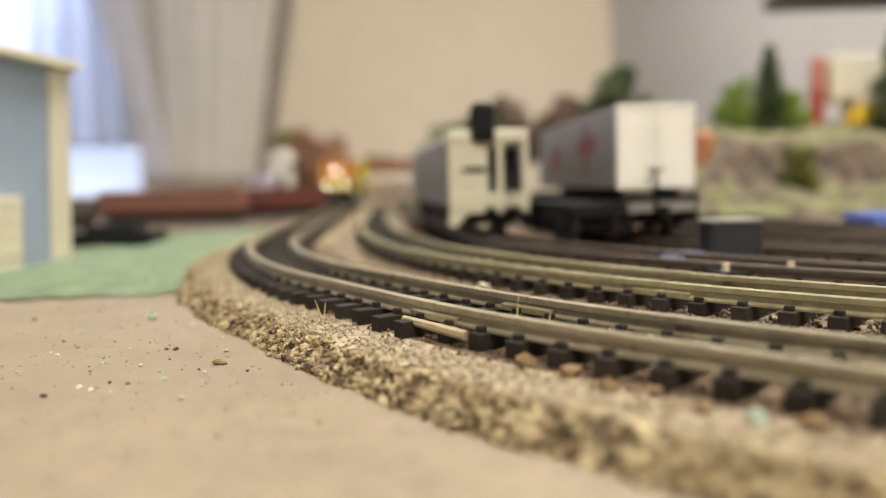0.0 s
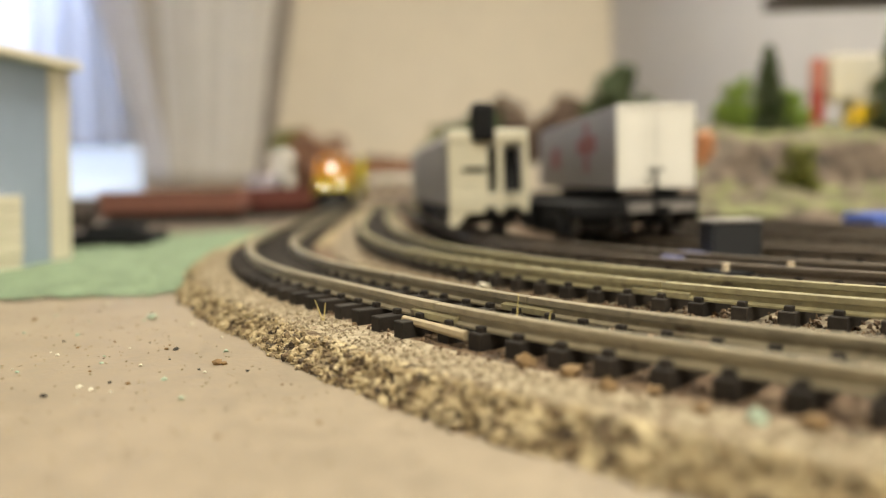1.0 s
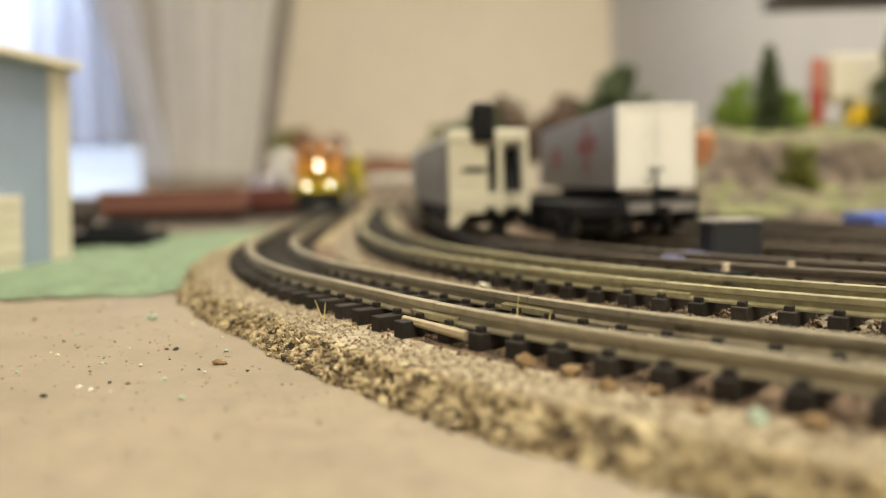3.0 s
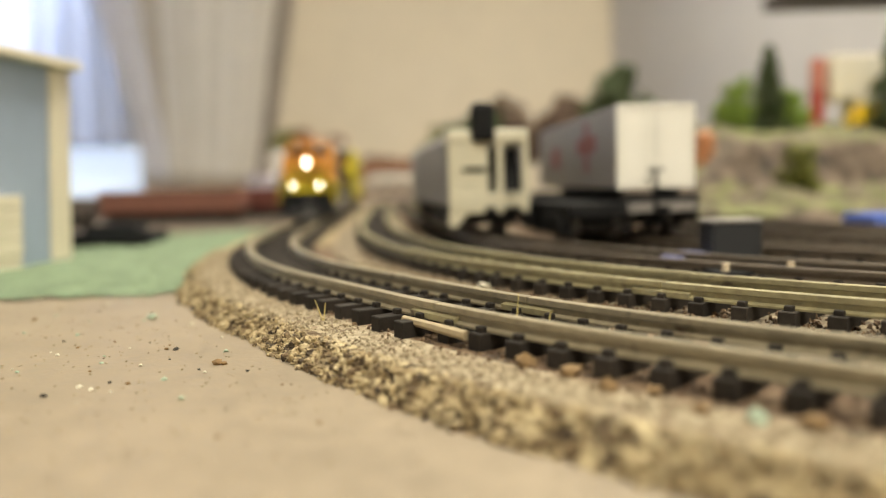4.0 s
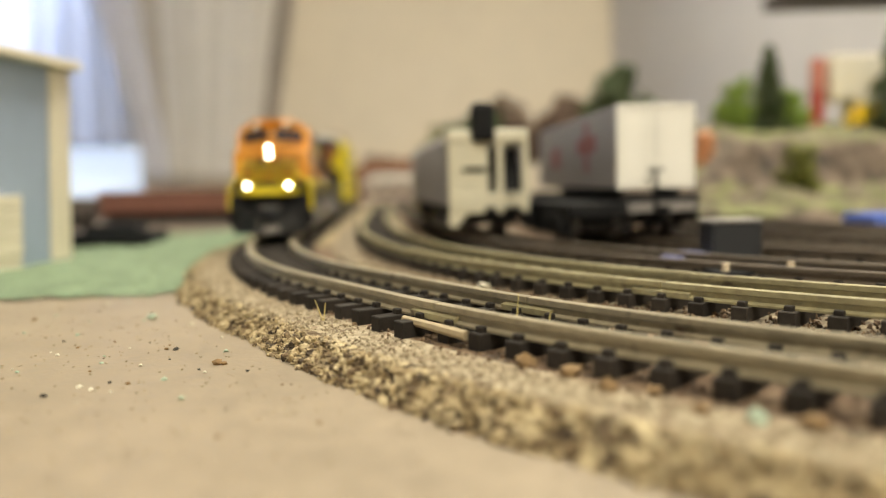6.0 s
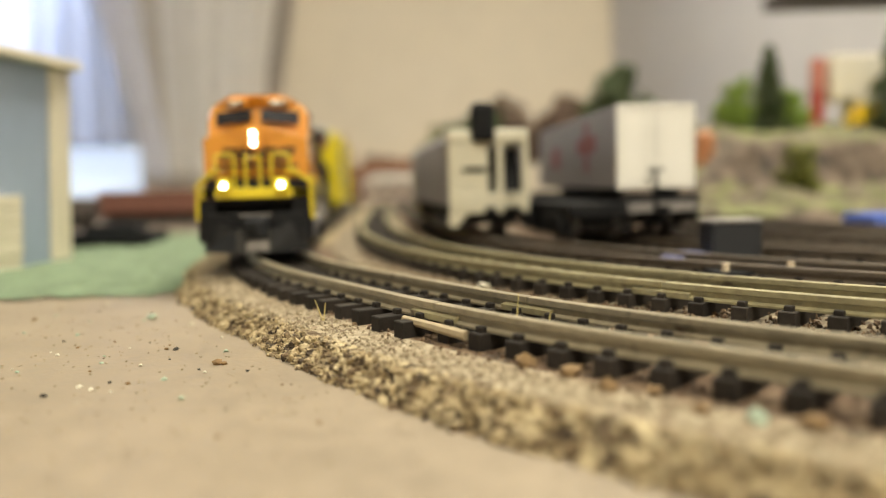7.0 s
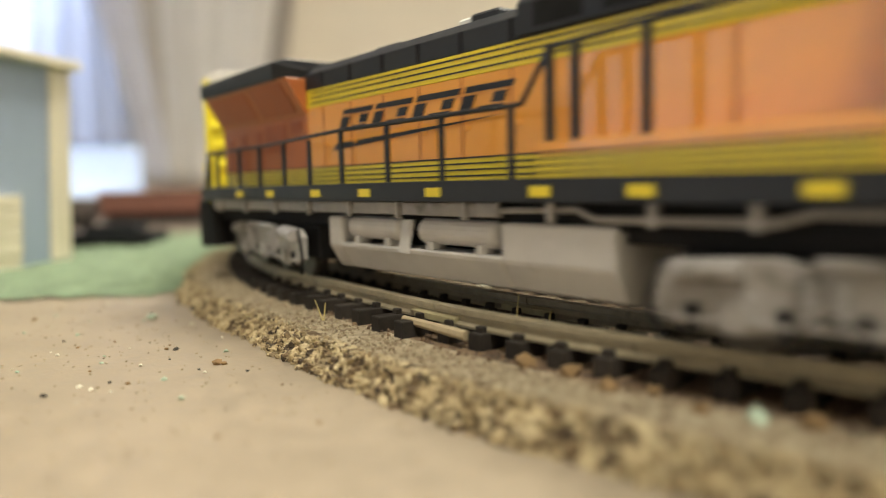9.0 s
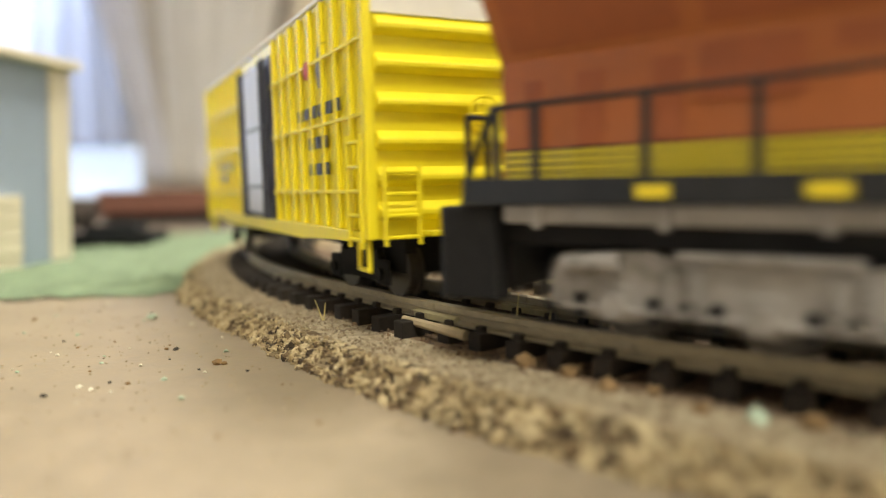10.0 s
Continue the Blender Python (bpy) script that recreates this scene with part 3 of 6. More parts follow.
def truck(parent, x, material, axles=(-18.5, 0, 18.5), wheel=5.9, half=13.6, frame_z=(4.4, 11.8), name="truck", bearing=1.7, length=27.0):
    t = new(name)
    t.parent = parent
    t.matrix_local = pose(x * U, 0, 0)
    for sgn in (-1, 1):
        bm = B()
        y = sgn * half
        z0, z1 = frame_z
        out = [(-length, z1 - 1.5), (-length + 2, z1), (-14, z1 + 0.6), (-9.3, z1 - 1), (-5, z1 + 0.4), (5, z1 + 0.4), (9.3, z1 - 1), (14, z1 + 0.6), (length - 2, z1), (length, z1 - 1.5),
               (length, z0 + 0.4), (length - 4, z0 - 1.0), (14, z0 - 1.0), (11, z0 + 2.2), (7, z0 + 2.2), (4, z0 - 0.6), (-4, z0 - 0.6), (-7, z0 + 2.2), (-11, z0 + 2.2), (-14, z0 - 1.0), (-length + 4, z0 - 1.0), (-length, z0 + 0.4)]
        if length < 20:
            out = [(a * length / 27.0, b) for a, b in out]
        prism(bm, out, 1, y - 0.9, y + 0.9, 0.25)
        part("side_frame", bm, material, t)
        for a in axles:
            b2 = B()
            rod(b2, (a, y + sgn * 0.8, wheel - 0.6), (a, y + sgn * 2.1, wheel - 0.6), bearing, 12)
            box(b2, a - 2.3, a + 2.3, y + sgn * 0.8 - 0.4, y + sgn * 0.8 + 0.6, wheel - 2.8, wheel + 2.2, 0.3)
            part("axle_box", b2, material, t)
        if length > 20:
            for a in (-9.3, 9.3):
                for d in (-1.6, 1.6):
                    b3 = B()
                    pts = [(a + d + 1.0 * math.cos(q * 0.9), y + sgn * 1.3 + 1.0 * math.sin(q * 0.9), 5.0 + q * 0.17) for q in range(34)]
                    coil(b3, pts, 0.33)
                    part("spring", b3, material, t)
            b4 = B()
            rod(b4, (-length + 3, y + sgn * 1.6, z1 - 1.6), (-length + 11, y + sgn * 1.6, z1 - 0.9), 1.5, 10)
            rod(b4, (length - 3, y + sgn * 1.6, z1 - 1.6), (length - 11, y + sgn * 1.6, z1 - 0.9), 1.5, 10)
            rod(b4, (-10, y + sgn * 1.3, z1 + 0.2), (10, y + sgn * 1.3, z1 + 0.2), 0.7, 8)
            part("brake_cylinder", b4, material, t)
        if length > 20:
            for a in (-18.5, 0, 18.5):
                for d in (-5.2, 5.2):
                    part("brake_shoe", box(B(), a + d - 0.8, a + d + 0.8, y + sgn * 0.5, y + sgn * 1.5, 3.0, 6.6, 0.2) if sgn > 0 else box(B(), a + d - 0.8, a + d + 0.8, y - 1.5, y - 0.5, 3.0, 6.6, 0.2), SOOT, t)
            part("equaliser_bar", rods(B(), [(-length + 2, y + sgn * 1.2, z0 + 0.3), (length - 2, y + sgn * 1.2, z0 + 0.3)], 0.45, 8), material, t)
            part("sand_pipe", rods(B(), [(length - 1, y + sgn * 1.0, z1), (length + 1.2, y + sgn * 1.0, 6.0), (length - 1.0, y + sgn * 0.6, 1.6)], 0.35, 6), SOOT, t)
            part("sand_pipe", rods(B(), [(-length + 1, y + sgn * 1.0, z1), (-length - 1.2, y + sgn * 1.0, 6.0), (-length + 1.0, y + sgn * 0.6, 1.6)], 0.35, 6), SOOT, t)
    for a in axles:
        bm = B()
        for sgn in (-1, 1):
            rod(bm, (a, sgn * 7.1, wheel), (a, sgn * 9.2, wheel), wheel, 24)
            rod(bm, (a, sgn * 6.5, wheel), (a, sgn * 7.1, wheel), wheel + 0.7, 24)
        rod(bm, (a, -7, wheel), (a, 7, wheel), 1.2, 10)
        part("wheelset", bm, WHEEL, t)
    bm = B()
    box(bm, -length + 1, length - 1, -9.5, 9.5, 4.5, 12.5, 0.5)
    part("bolster", bm, SOOT, t)
    return t


def coupler(parent, x, sgn, z=10.0):
    bm = B()
    box(bm, min(x, x + sgn * 5), max(x, x + sgn * 5), -2.0, 2.0, z - 1.4, z + 1.4, 0.3)
    box(bm, min(x + sgn * 5, x + sgn * 8), max(x + sgn * 5, x + sgn * 8), -2.6, 1.4, z - 1.8, z + 1.8, 0.5)
    rod(bm, (x + sgn * 6.5, -1.6, z - 1.8), (x + sgn * 6.5, -1.6, z - 4.5), 0.3, 6)
    return part("coupler", bm, SOOT, parent)


def locomotive():
    g = thing("diesel_locomotive", "orange, black and yellow model diesel locomotive with lit headlights", "model locomotive")
    body = new("body")
    body.parent = g

    def p(name, bm, material, label="", smooth=False, under=None):
        return part(name, bm, material, under or body, label, smooth)

    # frame, sills and walkways
    p("underframe", box(B(), -236, -10, -13.5, 13.5, 12.5, 18.4, 0.4), SOOT)
    for sg in (-1, 1):
        p("side_sill", box(B(), -234, -14, sg * 17.2 - 0.6, sg * 17.2 + 0.6, 18.4, 22.1, 0.15), BLACK)
        p("walkway", box(B(), -234, -14, min(sg * 10, sg * 16.6), max(sg * 10, sg * 16.6), 21.0, 22.0), BLACK)
        for x in (-205, -186, -162.4, -141.9, -119.2, -93.1, -75.1, -52.2, -36.8, -17.5):
            p("yellow_marker", box(B(), x - 2.1, x + 2.1, sg * 17.86 - 0.08, sg * 17.86 + 0.08, 19.3, 20.9), YELLOW)
        # grey air pipes below the sill
        p("air_duct", box(B(), -228, -104, sg * 15.6 - 0.7, sg * 15.6 + 0.7, 15.8, 18.4, 0.25), GREY)
        p("air_pipe", rods(B(), [(-104, sg * 15.4, 17.0), (-88, sg * 15.4, 17.4), (-84, sg * 16.0, 16.0), (-58, sg * 16.0, 16.2), (-54, sg * 15.2, 17.4), (-20, sg * 15.2, 17.4)], 0.55), GREY)
        p("air_pipe", rods(B(), [(-82, sg * 14.6, 14.6), (-22, sg * 14.6, 14.9)], 0.4), SOOT)
        for x in (-222, -204, -186, -168, -150, -132, -112, -92, -74, -60, -44, -30):
            p("bracket", box(B(), x - 0.6, x + 0.6, sg * 16.6 - 0.5, sg * 16.6 + 0.5, 15.2, 18.4, 0.1), GREY)
    # long hood
    hw = 10.7
    p("hood_side", prism(B(), [(-hw, 22.0), (-hw, 40.6), (hw, 40.6), (hw, 22.0)], 0, -178, -46, 0.1), ORANGE)
    p("hood_stripe", prism(B(), [(-hw - 0.05, 40.61), (-hw - 0.05, 44.8), (hw + 0.05, 44.8), (hw + 0.05, 40.61)], 0, -178, -46, 0.1), YELLOW)
    p("hood_top", prism(B(), [(-hw - 0.02, 44.81), (-hw - 0.02, 48.6), (-hw + 2.2, 50.6), (hw - 2.2, 50.6), (hw + 0.02, 48.6), (hw + 0.02, 44.81)], 0, -178, -46, 0.15), BLACK)
    for sg in (-1, 1):
        for z in (41.6, 42.9, 44.0):
            p("pinstripe", box(B(), -176, -48, sg * (hw + 0.08) - 0.06, sg * (hw + 0.08) + 0.06, z - 0.16, z + 0.16), BLACK)
        p("lower_stripe", box(B(), -231, -47, sg * (hw + 0.06) - 0.1, sg * (hw + 0.06) + 0.1, 22.05, 26.0), YELLOW)
        for z in (22.9, 24.0, 25.1, 26.15):
            p("pinstripe", box(B(), -231, -47, sg * (hw + 0.18) - 0.06, sg * (hw + 0.18) + 0.06, z - 0.16, z + 0.16), BLACK)
        # door seams, latches and the painted emblem
        for x in (-170, -157.5, -144.5, -132, -119, -106, -93, -80, -66):
            p("door_seam", box(B(), x - 0.14, x + 0.14, sg * (hw + 0.1) - 0.05, sg * (hw + 0.1) + 0.05, 26.3, 40.4), DKORANGE)
            p("roof_seam", box(B(), x - 0.25, x + 0.25, sg * (hw + 0.15) - 0.15, sg * (hw + 0.15) + 0.15, 44.9, 48.6), SOOT)
            p("latch", box(B(), x + 1.0, x + 2.0, sg * (hw + 0.2) - 0.2, sg * (hw + 0.2) + 0.2, 31.0, 31.8, 0.08), ORANGE)
    # emblem: slanting black block letters' place-holders and a long swoosh bar
    for sg in (-1, 1):
        bm = B()
        x = -163.0
        for wdt in (12.0, 13.0, 13.0, 12.5):
            y = sg * (hw + 0.14)
            z0, z1, ln = 33.9, 38.7, 2.6 * (1 if sg < 0 else -1)
            for a, b, c, d2 in ((0, wdt, z1 - 1.1, z1), (0.0, 3.4, z0, z1 - 1.6), (5.2, wdt - 1.0, z0, z0 + 1.1), (wdt - 4.2, wdt - 1.0, z0 + 1.5, z1 - 1.6)):
                l0, l1 = ln * (c - z0) / (z1 - z0), ln * (d2 - z0) / (z1 - z0)
                prism(bm, [(x + a + l0, c), (x + b + l0, c), (x + b + l1, d2), (x + a + l1, d2)], 1, y - 0.07, y + 0.07)
            x += wdt + 1.6
        prism(bm, [(-166, 29.8), (-164.0, 31.4), (-108, 33.2), (-128, 32.0)], 1, sg * (hw + 0.14) - 0.07, sg * (hw + 0.14) + 0.07)
        p("emblem", bm, BLACK, "black block shapes of the painted emblem")
    # roof details
    for x, w, h in ((-118, 8, 2.2), (-150, 10, 1.2)):
        p("roof_hatch", box(B(), x - w / 2, x + w / 2, -6, 6, 50.5, 50.6 + h, 0.5), BLACK)
    p("exhaust_stack", box(B(), -129, -123, -3, 3, 50.5, 53.5, 0.5), SILVER)
    p("inertial_filter_box", prism(B(), [(-11.6, 45.0), (-11.6, 50.2), (-9, 53.0), (9, 53.0), (11.6, 50.2), (11.6, 45.0)], 0, -104, -47, 0.3), BLACK)
    for sg in (-1, 1):
        for x in (-100, -86, -72, -60):
            p("filter_screen", box(B(), x, x + 10, sg * 11.65 - 0.08, sg * 11.65 + 0.08, 46.0, 49.8), SOOT)
    # side cabinet between the hood and the sill, beside the cab
    for sg in (-1, 1):
        y0, y1 = sorted((sg * 10.7, sg * 17.0))
        p("side_cabinet", box(B(), -94.5, -46.5, y0, y1, 22.1, 27.6, 0.25), ORANGE)
        p("cabinet_stripe", box(B(), -94.4, -46.6, sg * 17.06 - 0.1, sg * 17.06 + 0.1, 22.15, 25.4), YELLOW)
        for z in (22.9, 23.9, 24.9, 25.8):
            p("pinstripe", box(B(), -94.3, -46.6, sg * 17.2 - 0.05, sg * 17.2 + 0.05, z - 0.16, z + 0.16), BLACK)
        for x in (-92, -87, -75):
            p("grab_post", rods(B(), [(x, sg * 16.6, 27.4), (x, sg * 16.6, 41.2 + (x + 92) * 0.044)], 0.75), BLACK)
        p("upper_handrail", rods(B(), [(-98, sg * 16.6, 33.4), (-92, sg * 16.6, 41.0), (-47, sg * 16.6, 43.0)], 0.45), BLACK)
    # radiator section with flaring wings, its orange darkened for the shade they cast
    p("radiator_side", prism(B(), [(-hw, 22.0), (-hw, 39.0), (-16.3, 47.9), (16.3, 47.9), (hw, 39.0), (hw, 22.0)], 0, -231.5, -178.1, 0.15), SHADED_RADIATOR)
    p("radiator_roof", prism(B(), [(-16.8, 47.91), (-16.8, 52.2), (-13, 53.4), (13, 53.4), (16.8, 52.2), (16.8, 47.91)], 0, -233, -184, 0.2), BLACK)
    bm = B()
    for sg in (-1, 1):
        q = [(-184.0, sg * 16.8, 47.91), (-184.0, sg * 16.8, 52.2), (-178.0, sg * 10.8, 50.0), (-178.0, sg * 10.8, 45.0)]
        vs = [bm.verts.new(c) for c in q] + [bm.verts.new((c[0] - 0.4, c[1] - sg * 3, c[2])) for c in q]
        for f in ((0, 1, 2, 3), (7, 6, 5, 4), (0, 4, 5, 1), (1, 5, 6, 2), (2, 6, 7, 3), (3, 7, 4, 0)):
            bm.faces.new([vs[i] for i in f])
    p("radiator_shoulder", bm, SOOT)
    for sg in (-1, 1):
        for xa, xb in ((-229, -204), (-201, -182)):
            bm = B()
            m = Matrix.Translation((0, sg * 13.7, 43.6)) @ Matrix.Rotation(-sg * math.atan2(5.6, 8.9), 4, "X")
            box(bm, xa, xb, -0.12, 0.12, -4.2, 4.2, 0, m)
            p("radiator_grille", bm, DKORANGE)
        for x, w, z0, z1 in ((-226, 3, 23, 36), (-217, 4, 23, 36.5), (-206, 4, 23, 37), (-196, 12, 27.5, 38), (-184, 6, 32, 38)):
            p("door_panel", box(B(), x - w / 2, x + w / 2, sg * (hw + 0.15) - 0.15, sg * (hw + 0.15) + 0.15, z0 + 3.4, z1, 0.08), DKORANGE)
    # cab and nose
    cab = [(-16.4, 22.0), (-16.4, 45.4), (-15.0, 48.8), (-8.0, 52.0), (8.0, 52.0), (15.0, 48.8), (16.4, 45.4), (16.4, 22.0)]
    p("cab", prism(B(), cab, 0, -46.4, -24.0, 0.2), ORANGE)
    p("cab_roof", prism(B(), [(-13.2, 50.0), (-8.0, 52.4), (8.0, 52.4), (13.2, 50.0), (8, 51.8), (-8, 51.8)], 0, -46, -22.5, 0.1), ORANGE)

    def hull(rows, name, material, under=None):
        """A skin over rings of equal length, closed at both ends."""
        bm = B()
        rr = [[bm.verts.new(c) for c in r] for r in rows]
        k = len(rr[0])
        for a, b in zip(rr, rr[1:]):
            for i in range(k):
                bm.faces.new((a[i], a[(i + 1) % k], b[(i + 1) % k], b[i]))
        bm.faces.new(rr[0]), bm.faces.new(rr[-1][::-1])
        bmesh.ops.bevel(bm, geom=bm.edges[:], offset=0.25, segments=1, affect="EDGES", profile=0.6)
        return p(name, bm, material, under=under)

    # windscreen block: slanting front in two angled halves
    hull([[(-24.0, -16.4, 36.0), (-24.0, -16.4, 45.4), (-24.0, -15.0, 48.8), (-24.0, -8.0, 52.0), (-24.0, 0, 52.3), (-24.0, 8.0, 52.0), (-24.0, 15.0, 48.8), (-24.0, 16.4, 45.4), (-24.0, 16.4, 36.0), (-24.0, 0, 36.0)],
          [(-20.4, -16.2, 36.0), (-22.0, -15.8, 44.8), (-22.6, -14.4, 48.3), (-21.0, -7.6, 51.4), (-19.2, 0, 51.8), (-21.0, 7.6, 51.4), (-22.6, 14.4, 48.3), (-22.0, 15.8, 44.8), (-20.4, 16.2, 36.0), (-16.0, 0, 36.0)]], "cab_front", ORANGE)
    # nose: wedge-shaped in plan, roof sloping to both sides
    hull([[(-24.0, -16.4, 22.0), (-24.0, -16.4, 38.0), (-24.0, 0, 42.6), (-24.0, 16.4, 38.0), (-24.0, 16.4, 22.0), (-24.0, 0, 22.0)],
          [(-12.8, -16.4, 22.0), (-12.6, -16.4, 37.4), (-8.6, 0, 42.0), (-12.6, 16.4, 37.4), (-12.8, 16.4, 22.0), (-6.6, 0, 22.0)]], "nose", ORANGE)
    # windscreens, glass set 0.15 proud in dark frames
    for sg in (-1, 1):
        bm = B()
        c = [(-17.35, 1.5, 43.4), (-20.9, 13.4, 42.2), (-21.75, 13.4, 46.6), (-18.3, 1.5, 47.4)]
        vs = [bm.verts.new((a + 0.35, sg * b, z)) for a, b, z in c] + [bm.verts.new((a - 1.2, sg * b, z)) for a, b, z in c]
        for f in ((0, 1, 2, 3), (7, 6, 5, 4), (0, 4, 5, 1), (1, 5, 6, 2), (2, 6, 7, 3), (3, 7, 4, 0)):
            bm.faces.new([vs[i] for i in f])
        p("windscreen", bm, GLASS)
        ang = math.degrees(math.atan2(4.1, 12.4))
        nb = new("number_board")
        nb.parent = body
        nb.matrix_local = pose(-20.1 * U, sg * 6.6 * U, 49.4 * U, 0, 0, sg * ang * 0.9)
        part("board_box", box(B(), -1.6, 0.5, -3.6, 3.6, -1.25, 1.25, 0.25), ORANGE, nb)
        part("board_face", box(B(), 0.4, 0.62, -2.9, 2.9, -0.85, 0.85), BLACK, nb)
        digits("board_digits", "5977", 2.1, glow("lit_digits", (1.0, 0.95, 0.75), 0.8), nb, Matrix.Translation((0.66 * U, 0, 0)) @ pose(0, 0, 0, 90, 0, 90))
        # side window
        p("side_window_frame", box(B(), -43.5, -27.5, sg * 16.45 - 0.15, sg * 16.45 + 0.15, 40.6, 47.4, 0.2), DKORANGE)
        for xa, xb in ((-42.6, -36.0), (-35.0, -28.4)):
            p("side_window", box(B(), xa, xb, sg * 16.6 - 0.1, sg * 16.6 + 0.1, 41.2, 46.6), GLASS)
        digits("road_number", "5977", 6.2, BLACK, body, Matrix.Translation((-31.0 * U, sg * 16.5 * U, 36.6 * U)) @ pose(0, 0, 0, 90, 0, 0 if sg < 0 else 180))
        p("cab_stripe", box(B(), -46.3, -13.0, sg * 16.46 - 0.08, sg * 16.46 + 0.08, 22.2, 25.6), YELLOW)
        p("pinstripe", box(B(), -46.3, -13.0, sg * 16.46 - 0.08, sg * 16.46 + 0.09, 25.61, 26.1), BLACK)
        for k in range(7):
            p("louvre", box(B(), -40, -30, sg * 16.62 - 0.15, sg * 16.62 + 0.15, 27.6 + k * 0.6, 27.9 + k * 0.6), ORANGE)
        # sloping nose stripe at the bottom of the nose
        bm = B()
        c = [(-12.55, 16.3), (-6.7, 0.3)]
        vs = []
        for a, b in c:
            for z in (24.6, 25.1):
                vs.append(bm.verts.new((a + 0.12, sg * b, z)))
        for a, b in c:
            for z in (24.6, 25.1):
                vs.append(bm.verts.new((a - 0.5, sg * b, z)))
        for f in ((0, 1, 3, 2), (4, 6, 7, 5), (0, 4, 5, 1), (2, 3, 7, 6), (1, 5, 7, 3), (0, 2, 6, 4)):
            bm.faces.new([vs[i] for i in f])
        p("nose_stripe", bm, BLACK)
    # nose emblem: leaning bars and a bar beneath, on the wedge
    for sg in (-1, 1):
        d = Vector((5.9, -sg * 16.0, 0)).normalized()
        nrm = Vector((16.0, sg * 5.9, 0)).normalized()
        base = Vector((-6.7, 0, 0))
        for k in range(2):
            for a, b, c, e in ((0.0, 5.0, 3.0, 3.9), (0.0, 1.8, 0.0, 2.6), (2.6, 4.8, 0.0, 0.9), (3.2, 4.8, 1.3, 2.6)):
                w0 = 1.2 + k * 5.8
                if sg < 0:
                    u0, u1 = -(w0 + 5.0 - a), -(w0 + 5.0 - b)
                else:
                    u0, u1 = w0 + a, w0 + b
                quad = [(u0 + c * 0.45, c), (u1 + c * 0.45, c), (u1 + e * 0.45, e), (u0 + e * 0.45, e)]
                vs = []
                bm = B()
                for off in (0.1, -0.4):
                    for u, z in quad:
                        pt = base + d * (-abs(u)) + nrm * off
                        pt.z = 30.6 + z
                        vs.append(bm.verts.new((pt.x - (30.6 + z - 22) * 0.1 * max(0, 1 - abs(pt.y) / 16.4), pt.y, pt.z)))
                for f in ((0, 1, 2, 3), (7, 6, 5, 4), (0, 4, 5, 1), (1, 5, 6, 2), (2, 6, 7, 3), (3, 7, 4, 0)):
                    bm.faces.new([vs[i] for i in f])
                p("nose_emblem", bm, BLACK)
    bm = B()
    for sg in (-1, 1):
        q = [(-7.6, 0.1 * sg, 28.5), (-11.9, 13.0 * sg, 28.2), (-11.9, 13.0 * sg, 29.1), (-7.7, 0.1 * sg, 29.4)]
        vs = [bm.verts.new((a + 0.22, b, z)) for a, b, z in q] + [bm.verts.new((a - 0.6, b, z)) for a, b, z in q]
        for f in ((0, 1, 2, 3), (7, 6, 5, 4), (0, 4, 5, 1), (1, 5, 6, 2), (2, 6, 7, 3), (3, 7, 4, 0)):
            bm.faces.new([vs[i] for i in f])
    p("nose_bar", bm, BLACK)
    for z in (34.6, 39.4):
        for sg in (-1, 1):
            p("nose_grab", rods(B(), [(-9.2, sg * 4.0, z), (-8.6, sg * 4.0, z), (-10.0, sg * 8.2, z), (-10.6, sg * 8.2, z)], 0.22, 6), ORANGE)
    # headlights
    h = new("headlight_housing")
    h.parent = body
    part("housing_plate", box(B(), -8.9, -7.0, -2.2, 2.2, 34.0, 40.4, 0.5), ORANGE, h)
    for z in (35.7, 38.6):
        part("headlight", rod(B(), (-7.2, 0, z), (-6.4, 0, z), 0.78, 20), LAMP, h, "lit white headlight")
    # front platform, rails and steps
    p("front_plate", prism(B(), [(-14, 18.5), (-14, 21.6), (-2.2, 21.6), (-2.0, 18.5)], 1, -11.6, 11.6, 0.25), YELLOW)
    for sg in (-1, 1):
        dl = new("ditch_light")
        dl.parent = body
        part("lamp_box", box(B(), -3.2, -0.6, sg * 8.6 - 2.0, sg * 8.6 + 2.0, 20.6, 24.6, 0.4), YELLOW, dl)
        part("lens", rod(B(), (-0.9, sg * 8.6, 22.5), (0.0, sg * 8.6, 22.5), 0.78, 20), LAMP, dl, "lit white ditch light")
        p("front_post", rods(B(), [(-3.0, sg * 2.2, 21.5), (-3.0, sg * 2.2, 32.0)], 0.42), YELLOW)
        p("front_post", rods(B(), [(-3.0, sg * 5.6, 21.5), (-3.0, sg * 5.6, 32.0), (-3.0, sg * 11.2, 32.0), (-3.4, sg * 11.2, 28.0)], 0.42), YELLOW)
        p("corner_rail", rods(B(), [(-3.4, sg * 11.2, 28.0), (-4.0, sg * 17.2, 23.0), (-4.0, sg * 17.4, 12.0)], 0.5), YELLOW)
        p("corner_rail", rods(B(), [(-3.0, sg * 10.0, 27.0), (-12.5, sg * 17.2, 24.0), (-13.0, sg * 17.4, 11.0)], 0.5), YELLOW)
        p("front_chain", rods(B(), [(-3.0, sg * 2.2, 32.0), (-3.0, sg * 1.1, 31.1), (-3.0, 0, 30.8)], 0.25), YELLOW)
        # step well
        st = new("step_well")
        st.parent = body
        part("step_plate", box(B(), -14.2, -13.6, sg * 14.5 - 2.8, sg * 14.5 + 2.8, 5.0, 18.3, 0.15), SOOT, st)
        part("step_plate", box(B(), -4.6, -4.0, sg * 14.5 - 2.8, sg * 14.5 + 2.8, 5.0, 18.3, 0.15), SOOT, st)
